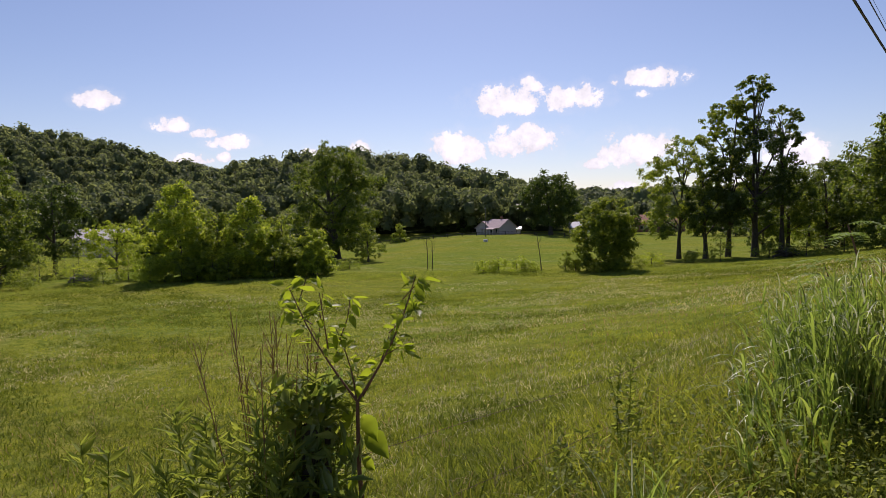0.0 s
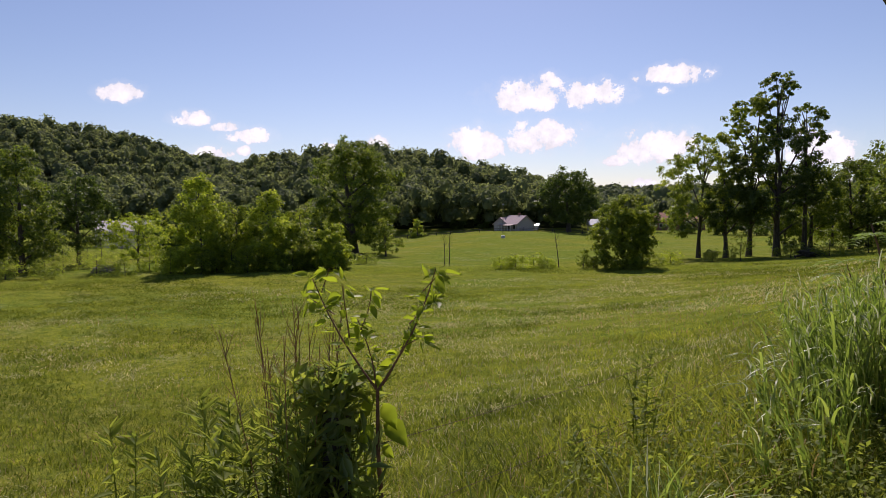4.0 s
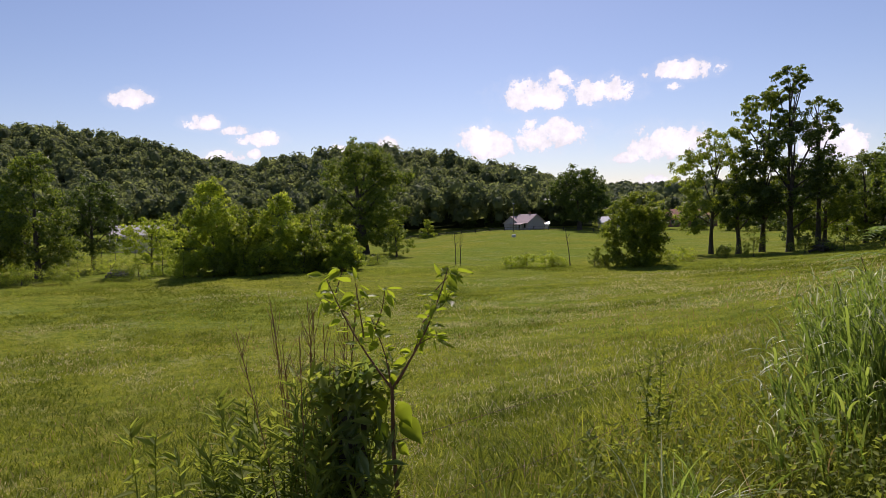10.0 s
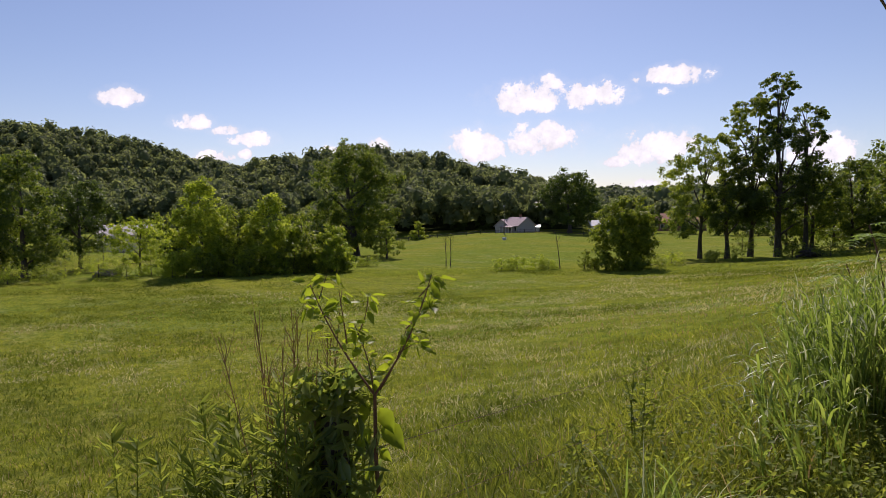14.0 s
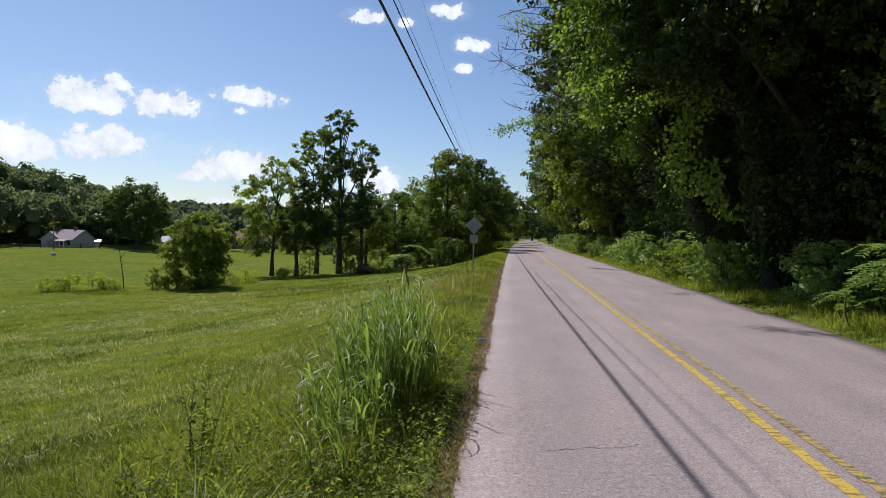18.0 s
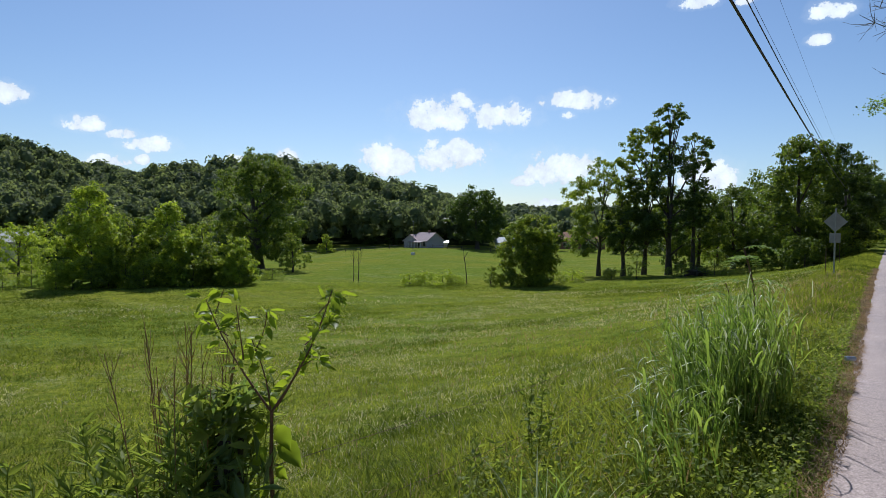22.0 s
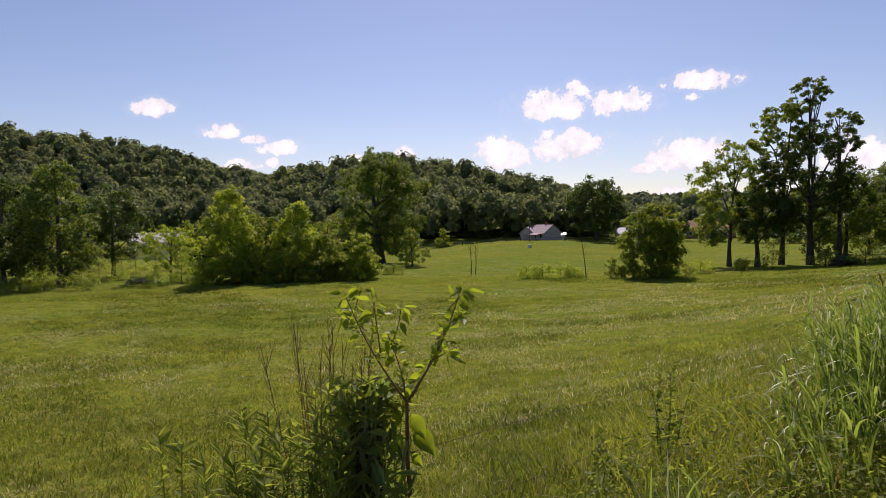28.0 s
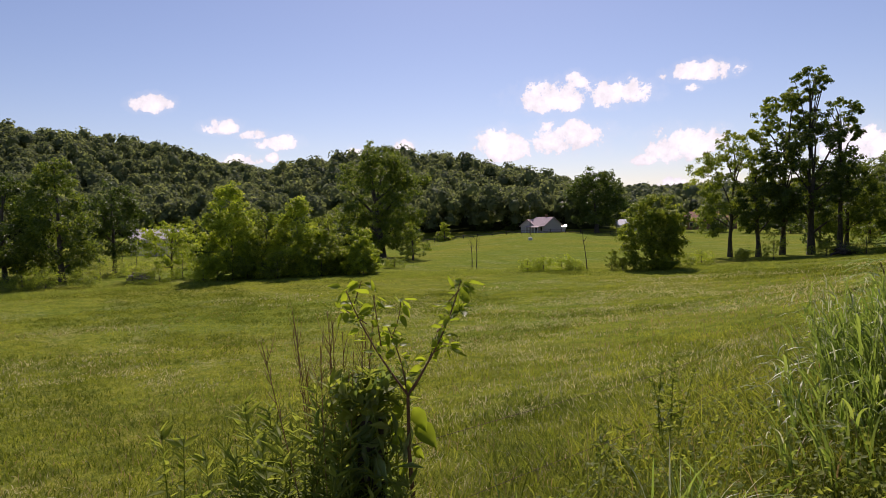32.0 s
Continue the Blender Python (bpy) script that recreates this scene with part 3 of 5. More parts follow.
def crown_cloud(blobs, count, rng, shell=0.55, lobes=5):
    """Leaf places on boughs: every bough is a heap of smaller lobes, fuller on top than below, with gaps between."""
    n = len(blobs)
    off = rng.normal(size=(n, lobes, 3))
    off /= np.linalg.norm(off, axis=2)[..., None]
    off[..., 2] = off[..., 2] * 0.8 + 0.1
    sub = np.empty((n, lobes, 4))
    sub[..., :3] = blobs[:, None, :3] + off * blobs[:, None, 3:4] * rng.uniform(0.55, 1.1, (n, lobes, 1))
    sub[..., 3] = blobs[:, None, 3] * rng.uniform(0.28, 0.62, (n, lobes))
    sub = sub.reshape(-1, 4)
    w = sub[:, 3] ** 2
    pick = rng.choice(len(sub), count, p=w / w.sum())
    d = rng.normal(size=(count, 3))
    d[:, 2] = np.where((d[:, 2] < -0.3) & (rng.uniform(0, 1, count) < 0.6), -d[:, 2], d[:, 2])
    d /= np.linalg.norm(d, axis=1)[:, None]
    rr = sub[pick, 3] * (shell + (1 - shell) * rng.uniform(0, 1, count) ** 0.6) * rng.uniform(0.9, 1.25, count)
    p = sub[pick, :3] + d * rr[:, None] * [1, 1, 0.75]
    return p, d + rng.normal(0, 0.38, (count, 3)) + [0, 0, 0.45], sub


def tree(name, label, at, height, width, seed, style="oval", base=0.18, blobs=34, blob=0.17, count=5000, leaf=0.3,
         mat=None, bark=None, trunk=None, lean=(0, 0), limbs=7, dense=2.2, category="tree", group="", aspect=0.62, clad=0, core=0.85):
    rng = np.random.default_rng(seed)
    x, y = at
    z = float(ground_z(x, y))
    root = thing(name, label, category, (x, y, z - 0.05), 0, group)
    trunk = trunk or height * 0.018
    R, c0 = width / 2, height * base
    blobs, blob = int(blobs * 1.8), blob * 0.78
    env = envelope(style, rng, blobs)
    B = np.empty((blobs, 4))
    B[:, 2] = c0 + env[:, 2] * (height - c0 - blob * width * 0.5)
    sway = (B[:, 2] / height)[:, None] * np.asarray(lean)[None] * height
    B[:, :2] = env[:, :2] * R + sway
    B[:, 3] = env[:, 3] * blob * width
    k = np.linspace(0, 1, 7)
    s = Soup()
    top = height * (0.9 if style != "round" else 0.75)
    wob = np.cumsum(rng.normal(0, 0.012 * height, (7, 2)), axis=0) * k[:, None]
    pts = np.column_stack([lean[0] * k * top + wob[:, 0], lean[1] * k * top + wob[:, 1], k * top])
    s.tube(pts, trunk * (1.15 - k) + 0.012 + trunk * 0.5 * (k < 0.05), 8)
    s.link("trunk", bark or M_BARK, root, smooth=True)
    for i in rng.choice(blobs, min(limbs, blobs), replace=False):
        end = B[i, :3]
        h0 = max(c0 * 0.7, min(end[2] * rng.uniform(0.5, 0.8), top * 0.85))
        p0 = np.array([np.interp(h0, pts[:, 2], pts[:, 0]), np.interp(h0, pts[:, 2], pts[:, 1]), h0])
        mid = p0 * 0.45 + end * 0.55 + rng.normal(0, 0.03 * width, 3) + [0, 0, 0.04 * height]
        s = Soup()
        s.tube([p0, p0 * 0.7 + mid * 0.3, mid, mid * 0.4 + end * 0.6, end], trunk * np.array([0.5, 0.42, 0.3, 0.2, 0.08]) * rng.uniform(0.7, 1.1), 6)
        s.link("limb", bark or M_BARK, root, smooth=True)
    count = int(count * dense)
    p, n, sub = crown_cloud(B, count, rng)
    s = Soup()
    s.leaves(p, n, leaf * 0.78 * rng.uniform(0.55, 1.3, count), rng, aspect)
    if core:  # large leaf sprays deep inside the lobes keep the sun from shining straight through
        inner = np.repeat(np.arange(len(sub)), 3)
        s.leaves(sub[inner, :3] - [0, 0, 0.15] * sub[inner, 3:4], rng.normal(size=(len(inner), 3)), sub[inner, 3] * core, rng, 0.9)
    if clad:  # ivy round the trunk
        h = rng.uniform(0, 0.7, clad)
        a = rng.uniform(0, 2 * np.pi, clad)
        r = trunk * 1.1 + rng.uniform(0.02, 0.5, clad) * (0.6 + 0.5 * np.sin(h * 23 + a))
        q = np.column_stack([np.interp(h * top, pts[:, 2], pts[:, 0]) + r * np.cos(a), np.interp(h * top, pts[:, 2], pts[:, 1]) + r * np.sin(a), h * top])
        s.leaves(q, np.column_stack([np.cos(a), np.sin(a), np.full(clad, 0.4)]) + rng.normal(0, 0.4, (clad, 3)), leaf * 0.8 * rng.uniform(0.6, 1.2, clad), rng, 0.7, 0.8)
    s.link("crown", mat or M_LEAF, root)
    return root


GREEN_EDGE = "leafy green tree standing along the far edge of the pasture"
# creek-side trees beyond the near pasture, from the far left towards the road
tree("tree", "tall broad-leaved tree at the edge of the pasture", spot(76.9, 72), 12.4, 7.6, 11, "oval", 0.03, 56, 0.15, 8000, 0.3, M_LEAF_MID)
tree("tree", "dark green broad-leaved tree behind the pasture", spot(80.5, 76), 11.0, 8.0, 12, "oval", 0.1, 36, 0.16, 4500, 0.34, M_LEAF_DARK)
tree("tree", "dark green broad-leaved tree behind the pasture", spot(73.2, 80), 10.6, 7.4, 13, "oval", 0.15, 34, 0.16, 4500, 0.34, M_LEAF_DARK)
tree("tree", "small pale green tree with a thin open crown", spot(69.0, 70), 6.0, 5.8, 14, "vase", 0.2, 26, 0.13, 2200, 0.26, M_LEAF_LIGHT, limbs=9)
tree("tree", "bright green leafy tree at the edge of the pasture", spot(64.2, 65), 9.6, 7.4, 15, "cone", 0.02, 70, 0.14, 9000, 0.3, M_LEAF_LIGHT, trunk=0.08)
tree("tree", GREEN_EDGE, spot(61.3, 67), 6.8, 5.8, 16, "oval", 0.03, 36, 0.16, 4200, 0.3, M_LEAF)
tree("tree", "bright green leafy tree at the edge of the pasture", spot(58.7, 65), 8.0, 6.6, 17, "cone", 0.02, 56, 0.15, 7000, 0.3, M_LEAF_LIGHT, trunk=0.07)
tree("tree", GREEN_EDGE, spot(55.8, 66), 6.0, 4.6, 18, "oval", 0.03, 30, 0.16, 3600, 0.28, M_LEAF)
tree("tree", "low bright green tree at the edge of the pasture", spot(53.4, 64), 5.0, 5.0, 19, "cone", 0.02, 36, 0.16, 4000, 0.28, M_LEAF_LIGHT, trunk=0.05)
tree("tree", "large broad tree with a straight trunk rising over the others", spot(51.3, 92), 17.2, 13.0, 20, "oval", 0.08, 100, 0.12, 17000, 0.34, M_LEAF_MID, trunk=0.45, limbs=10)
tree("tree", "young tree with a thin layered crown", spot(48.5, 82), 5.2, 5.0, 21, "cone", 0.12, 20, 0.14, 1300, 0.28, M_LEAF, limbs=8)
tree("tree", "dense round bushy tree at the edge of the pasture", spot(27.5, 60), 6.9, 5.6, 22, "round", 0.0, 90, 0.14, 12000, 0.26, M_LEAF, trunk=0.1)
# tall open trees further along towards the road
tree("tree", "tall slender tree with an open crown", spot(21.4, 76), 13.8, 8.2, 23, "vase", 0.16, 50, 0.12, 5600, 0.32, M_LEAF, trunk=0.19, limbs=10)
tree("tree", "slender dark tree with a forked trunk", spot(19.3, 75), 9.5, 6.2, 24, "oval", 0.28, 34, 0.14, 3600, 0.3, M_LEAF_DARK, trunk=0.22)
tree("tree", "tall tree with a dense clumped crown", spot(17.6, 77), 17.6, 6.8, 25, "vase", 0.22, 64, 0.11, 8000, 0.34, M_LEAF, trunk=0.22, limbs=12)
tree("tree", "very tall tree with a bare upper trunk and small airy top", spot(15.6, 75), 14.0, 8.6, 26, "vase", 0.22, 54, 0.12, 6400, 0.34, M_LEAF_DARK, trunk=0.28, limbs=10)
tree("tree", "very tall thin tree with a tufted top", spot(15.7, 76), 19.4, 3.9, 27, "vase", 0.76, 14, 0.15, 1500, 0.28, M_LEAF_MID, trunk=0.17, limbs=9)
tree("tree", "tall tree with a tufted top on a bent bough", spot(13.7, 76), 15.6, 4.3, 28, "vase", 0.72, 12, 0.15, 1300, 0.3, M_LEAF_MID, trunk=0.22, limbs=8)
tree("tree", GREEN_EDGE, spot(13.3, 80), 10.6, 8.5, 29, "oval", 0.15, 40, 0.14, 4800, 0.34, M_LEAF_MID)
tree("tree", GREEN_EDGE, spot(10.6, 84), 10.6, 7.5, 30, "oval", 0.12, 40, 0.14, 4800, 0.34, M_LEAF_MID)
tree("tree", GREEN_EDGE, spot(8.6, 92), 11.5, 8.0, 31, "oval", 0.1, 40, 0.14, 4800, 0.36, M_LEAF_MID)
# roadside trees beyond the sign
for i, (bx, by, h, w) in enumerate(((-6.9, 66, 12.2, 9.0), (-4.6, 74, 12.2, 7.2), (-8.5, 80, 11.6, 8.0), (-4.2, 92, 12.5, 7.5), (-3.6, 112, 13.5, 8.0), (-3.2, 135, 14.5, 9.0), (-3.0, 165, 14.5, 10.0))):
    tree("tree", "leafy roadside tree on the field side of the road", (bx, by), h, w, 40 + i, "oval", 0.02, 62, 0.14, 7500, 0.34, (M_LEAF_MID, M_LEAF_DARK)[i % 2])
for i, (bx, by, h, w) in enumerate(((-5.6, 58, 2.6, 3.4), (-3.9, 66, 3.0, 3.6), (-7.6, 63, 3.2, 4.0), (-3.6, 80, 3.4, 4.0), (-6.2, 73, 3.4, 4.4), (-3.2, 100, 3.6, 4.2), (-5.4, 88, 4.0, 5.0), (-2.8, 122, 4.0, 5.0))):
    tree("shrub", "leafy green undergrowth below the roadside trees", (bx, by), h, w, 50 + i, "round", 0.0, 22, 0.18, 1500, 0.26, (M_LEAF_MID, M_LEAF)[i % 2], trunk=0.03, limbs=3, category="shrub", group="roadside undergrowth")
# trees round the house
tree("tree", "big dark round shade tree beside the house", spot(32.1, 190), 19.0, 18.0, 60, "round", 0.12, 60, 0.14, 5200, 0.8, M_LEAF_DARK, trunk=0.5)
tree("tree", "small round pale green tree in the far meadow", spot(45.6, 180), 5.6, 5.0, 61, "cone", 0.03, 24, 0.17, 1500, 0.5, M_LEAF_LIGHT)
for i, (b, d, h, w) in enumerate(((39.8, 205, 7, 7), (42.0, 205, 6, 6), (30.3, 210, 10, 9), (28.5, 205, 9, 8), (25.5, 190, 7, 7), (22.6, 180, 6, 9), (19.5, 170, 7, 9), (14.5, 170, 8, 10), (17.0, 165, 6, 8), (12.0, 150, 8, 10))):
    tree("tree", "small dark tree at the far side of the meadow", spot(b, d), h, w, 62 + i, "round", 0.05, 24, 0.17, 1300, 0.65, M_LEAF_DARK, limbs=3)

# shrubs and weeds along the far edge of the near pasture
SHRUB = "low leafy shrub along the pasture edge"
for i, (b, d, h, w, mat) in enumerate(((79.5, 66, 1.6, 2.6, M_LEAF), (75.5, 65, 1.8, 2.8, M_LEAF), (72.0, 65, 2.2, 3.0, M_LEAF_LIGHT), (70.0, 64, 2.0, 2.6, M_LEAF),
                                       (66.6, 63, 2.6, 3.0, M_LEAF_LIGHT), (71.6, 74, 3.2, 4.0, M_LEAF), (70.2, 84, 3.6, 4.4, M_LEAF_LIGHT), (72.6, 88, 3.8, 4.4, M_LEAF), (68.6, 90, 3.8, 4.6, M_LEAF), (74.3, 70, 2.6, 3.4, M_LEAF), (78.0, 66, 2.0, 3.0, M_LEAF_LIGHT), (81.5, 66, 2.2, 3.4, M_LEAF), (68.2, 68, 3.0, 3.0, M_LEAF_LIGHT), (50.2, 70, 1.3, 2.5, M_LEAF), (38.2, 61, 1.2, 2.0, M_LEAF_LIGHT), (36.8, 61, 1.6, 1.8, M_LEAF_LIGHT),
                                       (35.2, 61, 1.5, 2.4, M_LEAF_LIGHT), (34.0, 61, 1.0, 1.8, M_LEAF_LIGHT), (30.9, 60, 2.0, 1.3, M_LEAF), (30.0, 60, 1.2, 1.2, M_LEAF), (25.3, 62, 1.4, 2.6, M_LEAF),
                                       (23.6, 64, 1.5, 2.6, M_LEAF_LIGHT), (20.3, 68, 1.2, 2.4, M_LEAF), (18.2, 68, 2.8, 3.0, M_LEAF), (14.6, 70, 1.6, 3.0, M_LEAF), (12.0, 68, 1.8, 3.4, M_LEAF), (9.5, 66, 1.8, 3.4, M_LEAF))):
    tree("shrub", SHRUB, spot(b, d), h, w, 90 + i, "vase", 0.0, 22, 0.17, 1500, 0.15, mat, trunk=0.03, limbs=3, category="shrub", group="pasture edge shrubs", core=0, dense=1.3)

EDGE_FILL = ((82.0, 70, 7.5, 5.5), (78.6, 70, 5.0, 4.6), (75.0, 84, 9.5, 6.5), (67.2, 92, 7.0, 6.5), (66.0, 74, 5.0, 4.5), (62.8, 70, 6.5, 4.8), (60.2, 72, 7.0, 5.0), (57.2, 69, 6.5, 4.4), (54.6, 72, 5.0, 4.4), (64.0, 100, 9.0, 8.0), (59.0, 100, 9.0, 9.0), (54.5, 105, 9.0, 9.0), (15.0, 84, 7.0, 6.0), (11.8, 90, 8.5, 7.0), (9.6, 76, 7.0, 5.5))
for i, (b, d, h, w) in enumerate(EDGE_FILL):
    tree("tree", "dark leafy tree in the thicket beyond the pasture", spot(b, d + 9), h, w, 130 + i, "oval", 0.02, 34, 0.16, 1900, 0.4, (M_LEAF_DARK, M_LEAF)[i % 2], limbs=4)

for i, b in enumerate(np.arange(53.0, 66.5, 1.25)):
    tree("shrub", "dense dark shrub under the trees at the pasture edge", spot(float(b), 62.5 + (i % 3) * 0.8), 2.2 + 0.5 * (i % 4) * 0.6, 2.6, 170 + i, "round", 0.0, 16, 0.2, 900, 0.24, (M_LEAF, M_LEAF_LIGHT, M_LEAF)[i % 3], trunk=0.03, limbs=3, category="shrub", group="pasture edge shrubs")

# bare dead saplings
def dead_sapling(at, height, seed, lean):
    rng = np.random.default_rng(seed)
    root = thing("dead_sapling", "bare dead sapling standing at the pasture edge", "dead tree", (*at, float(ground_z(*at)) - 0.05))
    k = np.linspace(0, 1, 6)
    s = Soup()
    s.tube(np.column_stack([lean * k * height, 0.05 * np.sin(k * 5), k * height]), 0.05 * (1.1 - k * 0.8), 6)
    s.link("trunk", M_BARK, root)
    for _ in range(5):
        h = rng.uniform(0.5, 0.95) * height
        a = rng.uniform(0, 6.28)
        s = Soup()
        s.tube([(lean * h, 0, h), (lean * h + 0.25 * math.cos(a), 0.25 * math.sin(a), h + 0.3), (lean * h + 0.4 * math.cos(a), 0.4 * math.sin(a), h + 0.7)], [0.02, 0.015, 0.006], 5)
        s.link("twig", M_BARK, root)


dead_sapling(spot(33.0, 62), 3.6, 1, -0.13)
dead_sapling(spot(43.2, 68), 3.4, 2, -0.02)
dead_sapling(spot(42.8, 68), 3.3, 3, 0.03)


# ---------------------------------------------------------------- wooded hills
def hill_woods(name, label, ridge, near, far, spacing, lo, hi, seed, leaf, per, size, core):
    """Many small crowns on a slope: each one a heap of lobes covered with leaf clumps."""
    rng = np.random.default_rng(seed)
    pos = []
    d = near - 10
    while d < far + 24:
        a = lo
        while a < hi:
            aa = a + rng.uniform(-0.35, 0.35) * math.degrees(spacing / d)
            dd = d + rng.uniform(-0.35, 0.35) * spacing
            if np.interp(aa, *ridge, left=0, right=0) > 0.8:
                pos.append((*spot(aa, dd), rng.uniform(0.75, 1.25)))
            a += math.degrees(spacing / d)
        d += spacing * 0.95
    P = np.array(pos)
    Z = ground_z(P[:, 0], P[:, 1])
    K = 7
    n = len(P)
    h = size * P[:, 2] * rng.uniform(0.85, 1.15, n)
    w = spacing * rng.uniform(0.58, 0.82, n) * P[:, 2]
    u = rng.normal(size=(n, K, 3))
    u /= np.linalg.norm(u, axis=2)[..., None]
    u[..., 2] = np.abs(u[..., 2]) * 0.9 - 0.3
    u[:, 0], u[:, 1] = [0, 0, 0.75], u[:, 1] * [1, 1, 0] - [0, 0, 0.7]
    C = np.stack([P[:, 0], P[:, 1], Z + h * 0.58], 1)[:, None] + u * np.stack([w, w, h * 0.5], 1)[:, None] * 0.72
    rad = w[:, None] * rng.uniform(0.38, 0.66, (n, K))
    C, rad = C.reshape(-1, 3), rad.reshape(-1)
    s = Soup()
    # each lobe: a lumpy dome of three rings
    m, turns = len(C), 7
    tops = [(0.55, 0.8), (0.98, 0.15), (0.8, -0.75)]
    rings = []
    for q, z in tops:
        ang = np.linspace(0, 2 * np.pi, turns, endpoint=False)[None] + rng.uniform(0, 1, (m, 1))
        k = rng.uniform(core * 0.5, core, (m, turns)) * rad[:, None]
        rings.append(C[:, None] + np.stack([np.cos(ang) * q * k, np.sin(ang) * q * k, np.full((m, turns), z) * k], 2))
    cap = (C + np.stack([rng.normal(0, 0.2, m) * rad, rng.normal(0, 0.2, m) * rad, rad * core * rng.uniform(0.7, 1.0, m)], 1))[:, None]
    verts = np.concatenate([cap] + rings, 1).reshape(-1, 3)
    o = (np.arange(m) * (1 + 3 * turns))[:, None]
    j = np.arange(turns)
    j2 = (j + 1) % turns
    tris = np.concatenate([np.stack([o + 0 * j, o + 1 + j, o + 1 + j2], 2).reshape(-1, 3)])
    quads = np.concatenate([np.stack([o + 1 + r * turns + j, o + 1 + (r + 1) * turns + j, o + 1 + (r + 1) * turns + j2, o + 1 + r * turns + j2], 2).reshape(-1, 4) for r in (0, 1)])
    s.add(verts, quads, tris)
    pick = np.repeat(np.arange(m), max(1, int(per / K)))
    m = len(pick)
    dv = rng.normal(size=(m, 3))
    dv[:, 2] = np.where(dv[:, 2] < -0.2, -dv[:, 2], dv[:, 2])
    dv /= np.linalg.norm(dv, axis=1)[:, None]
    p = C[pick] + dv * rad[pick][:, None] * rng.uniform(0.82, 1.04, (m, 1))
    s.leaves(p, dv + rng.normal(0, 0.4, (m, 3)) + [0, 0, 0.15], leaf * rng.uniform(0.6, 1.3, m), rng, 0.85, 0.2)
    tagged(s.link(name, M_LEAF_FAR_HAZE), label, "woods", kind="stuff")


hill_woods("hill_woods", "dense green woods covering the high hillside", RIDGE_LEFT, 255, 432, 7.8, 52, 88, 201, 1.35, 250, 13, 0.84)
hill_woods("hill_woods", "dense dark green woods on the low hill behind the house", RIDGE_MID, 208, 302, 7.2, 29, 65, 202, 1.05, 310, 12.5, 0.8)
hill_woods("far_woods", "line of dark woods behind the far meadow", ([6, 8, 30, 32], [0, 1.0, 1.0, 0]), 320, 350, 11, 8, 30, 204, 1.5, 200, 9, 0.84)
hill_woods("distant_woods", "haze-tinted woods on the distant ridge", ([-40, 0, 40, 60], [1.3, 1.3, 1.3, 1.0]), 1150, 1500, 26, -4, 32, 203, 4.0, 30, 22, 0.95)


# ---------------------------------------------------------------- woods along the road
def roadside_woods():
    rng = np.random.default_rng(300)
    label = "tall dark tree overgrown with vines beside the road"
    group = "woods along the road"
    protos = []
    for k in range(4):
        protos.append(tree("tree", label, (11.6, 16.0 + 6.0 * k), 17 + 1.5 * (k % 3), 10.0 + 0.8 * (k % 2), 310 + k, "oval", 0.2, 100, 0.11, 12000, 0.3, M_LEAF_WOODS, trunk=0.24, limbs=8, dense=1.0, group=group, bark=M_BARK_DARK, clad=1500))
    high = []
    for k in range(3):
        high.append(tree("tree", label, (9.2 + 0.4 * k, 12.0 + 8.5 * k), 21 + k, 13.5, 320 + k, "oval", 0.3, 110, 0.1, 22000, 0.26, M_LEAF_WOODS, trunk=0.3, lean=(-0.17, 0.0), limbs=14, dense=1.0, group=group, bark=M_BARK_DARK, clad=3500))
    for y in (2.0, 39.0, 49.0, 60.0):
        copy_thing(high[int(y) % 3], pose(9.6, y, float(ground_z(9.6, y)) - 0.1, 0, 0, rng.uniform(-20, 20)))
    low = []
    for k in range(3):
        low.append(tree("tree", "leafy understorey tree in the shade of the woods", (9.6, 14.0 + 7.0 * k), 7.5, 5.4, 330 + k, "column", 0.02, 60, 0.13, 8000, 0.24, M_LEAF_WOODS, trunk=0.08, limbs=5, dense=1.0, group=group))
    for row, (x0, gap, reach) in enumerate(((11.2, 5.6, 190), (16.0, 7.0, 120))):
        y = -8.0 + row * 2.3
        while y < reach:
            if not (row == 0 and 13 < y < 37):
                x = x0 + rng.uniform(-0.9, 0.9) + float(road_bend(y)) - 0.012 * max(0, y - 40)
                t = copy_thing(protos[rng.integers(4)], pose(x, y + rng.uniform(-1, 1), float(ground_z(x, y)) - 0.1, 0, 0, rng.uniform(0, 360)))
                k = rng.uniform(0.88, 1.15)
                t.scale = (k, k, k * rng.uniform(0.9, 1.1))
            y += gap
    for row, (x0, gap, reach) in enumerate(((10.6, 3.4, 120), (13.2, 3.6, 90), (17.5, 4.5, 70))):
        y = 4.0 + row
        while y < reach:
            x = x0 + rng.uniform(-0.5, 0.7) + float(road_bend(y))
            if row == 0 and y < 19:
                y += gap
                continue
            t = copy_thing(low[rng.integers(3)], pose(x, y, float(ground_z(x, y)) - 0.1, 0, 0, rng.uniform(0, 360)))
            k = rng.uniform(0.65, 1.1)
            t.scale = (k, k, k * rng.uniform(0.8, 1.2))
            y += gap * rng.uniform(0.8, 1.2)
    shrubs = [tree("shrub", "leafy shrub at the foot of the woods", (8.1, 17.0 + 9 * k), 1.8, 2.6, 360 + k, "round", 0.0, 26, 0.16, 2600, 0.16, (M_SUMAC, M_LEAF, M_SUMAC)[k], trunk=0.03, limbs=4,
                   dense=1.0, category="shrub", group="roadside shrubs") for k in range(3)]
    y = 11.0
    while y < 110:
        if min(abs(y - 17), abs(y - 26), abs(y - 35)) > 1.0:
            x = 7.7 + rng.uniform(-0.3, 0.7) + float(road_bend(y)) + (1.8 if 13 < y < 23 else 0)
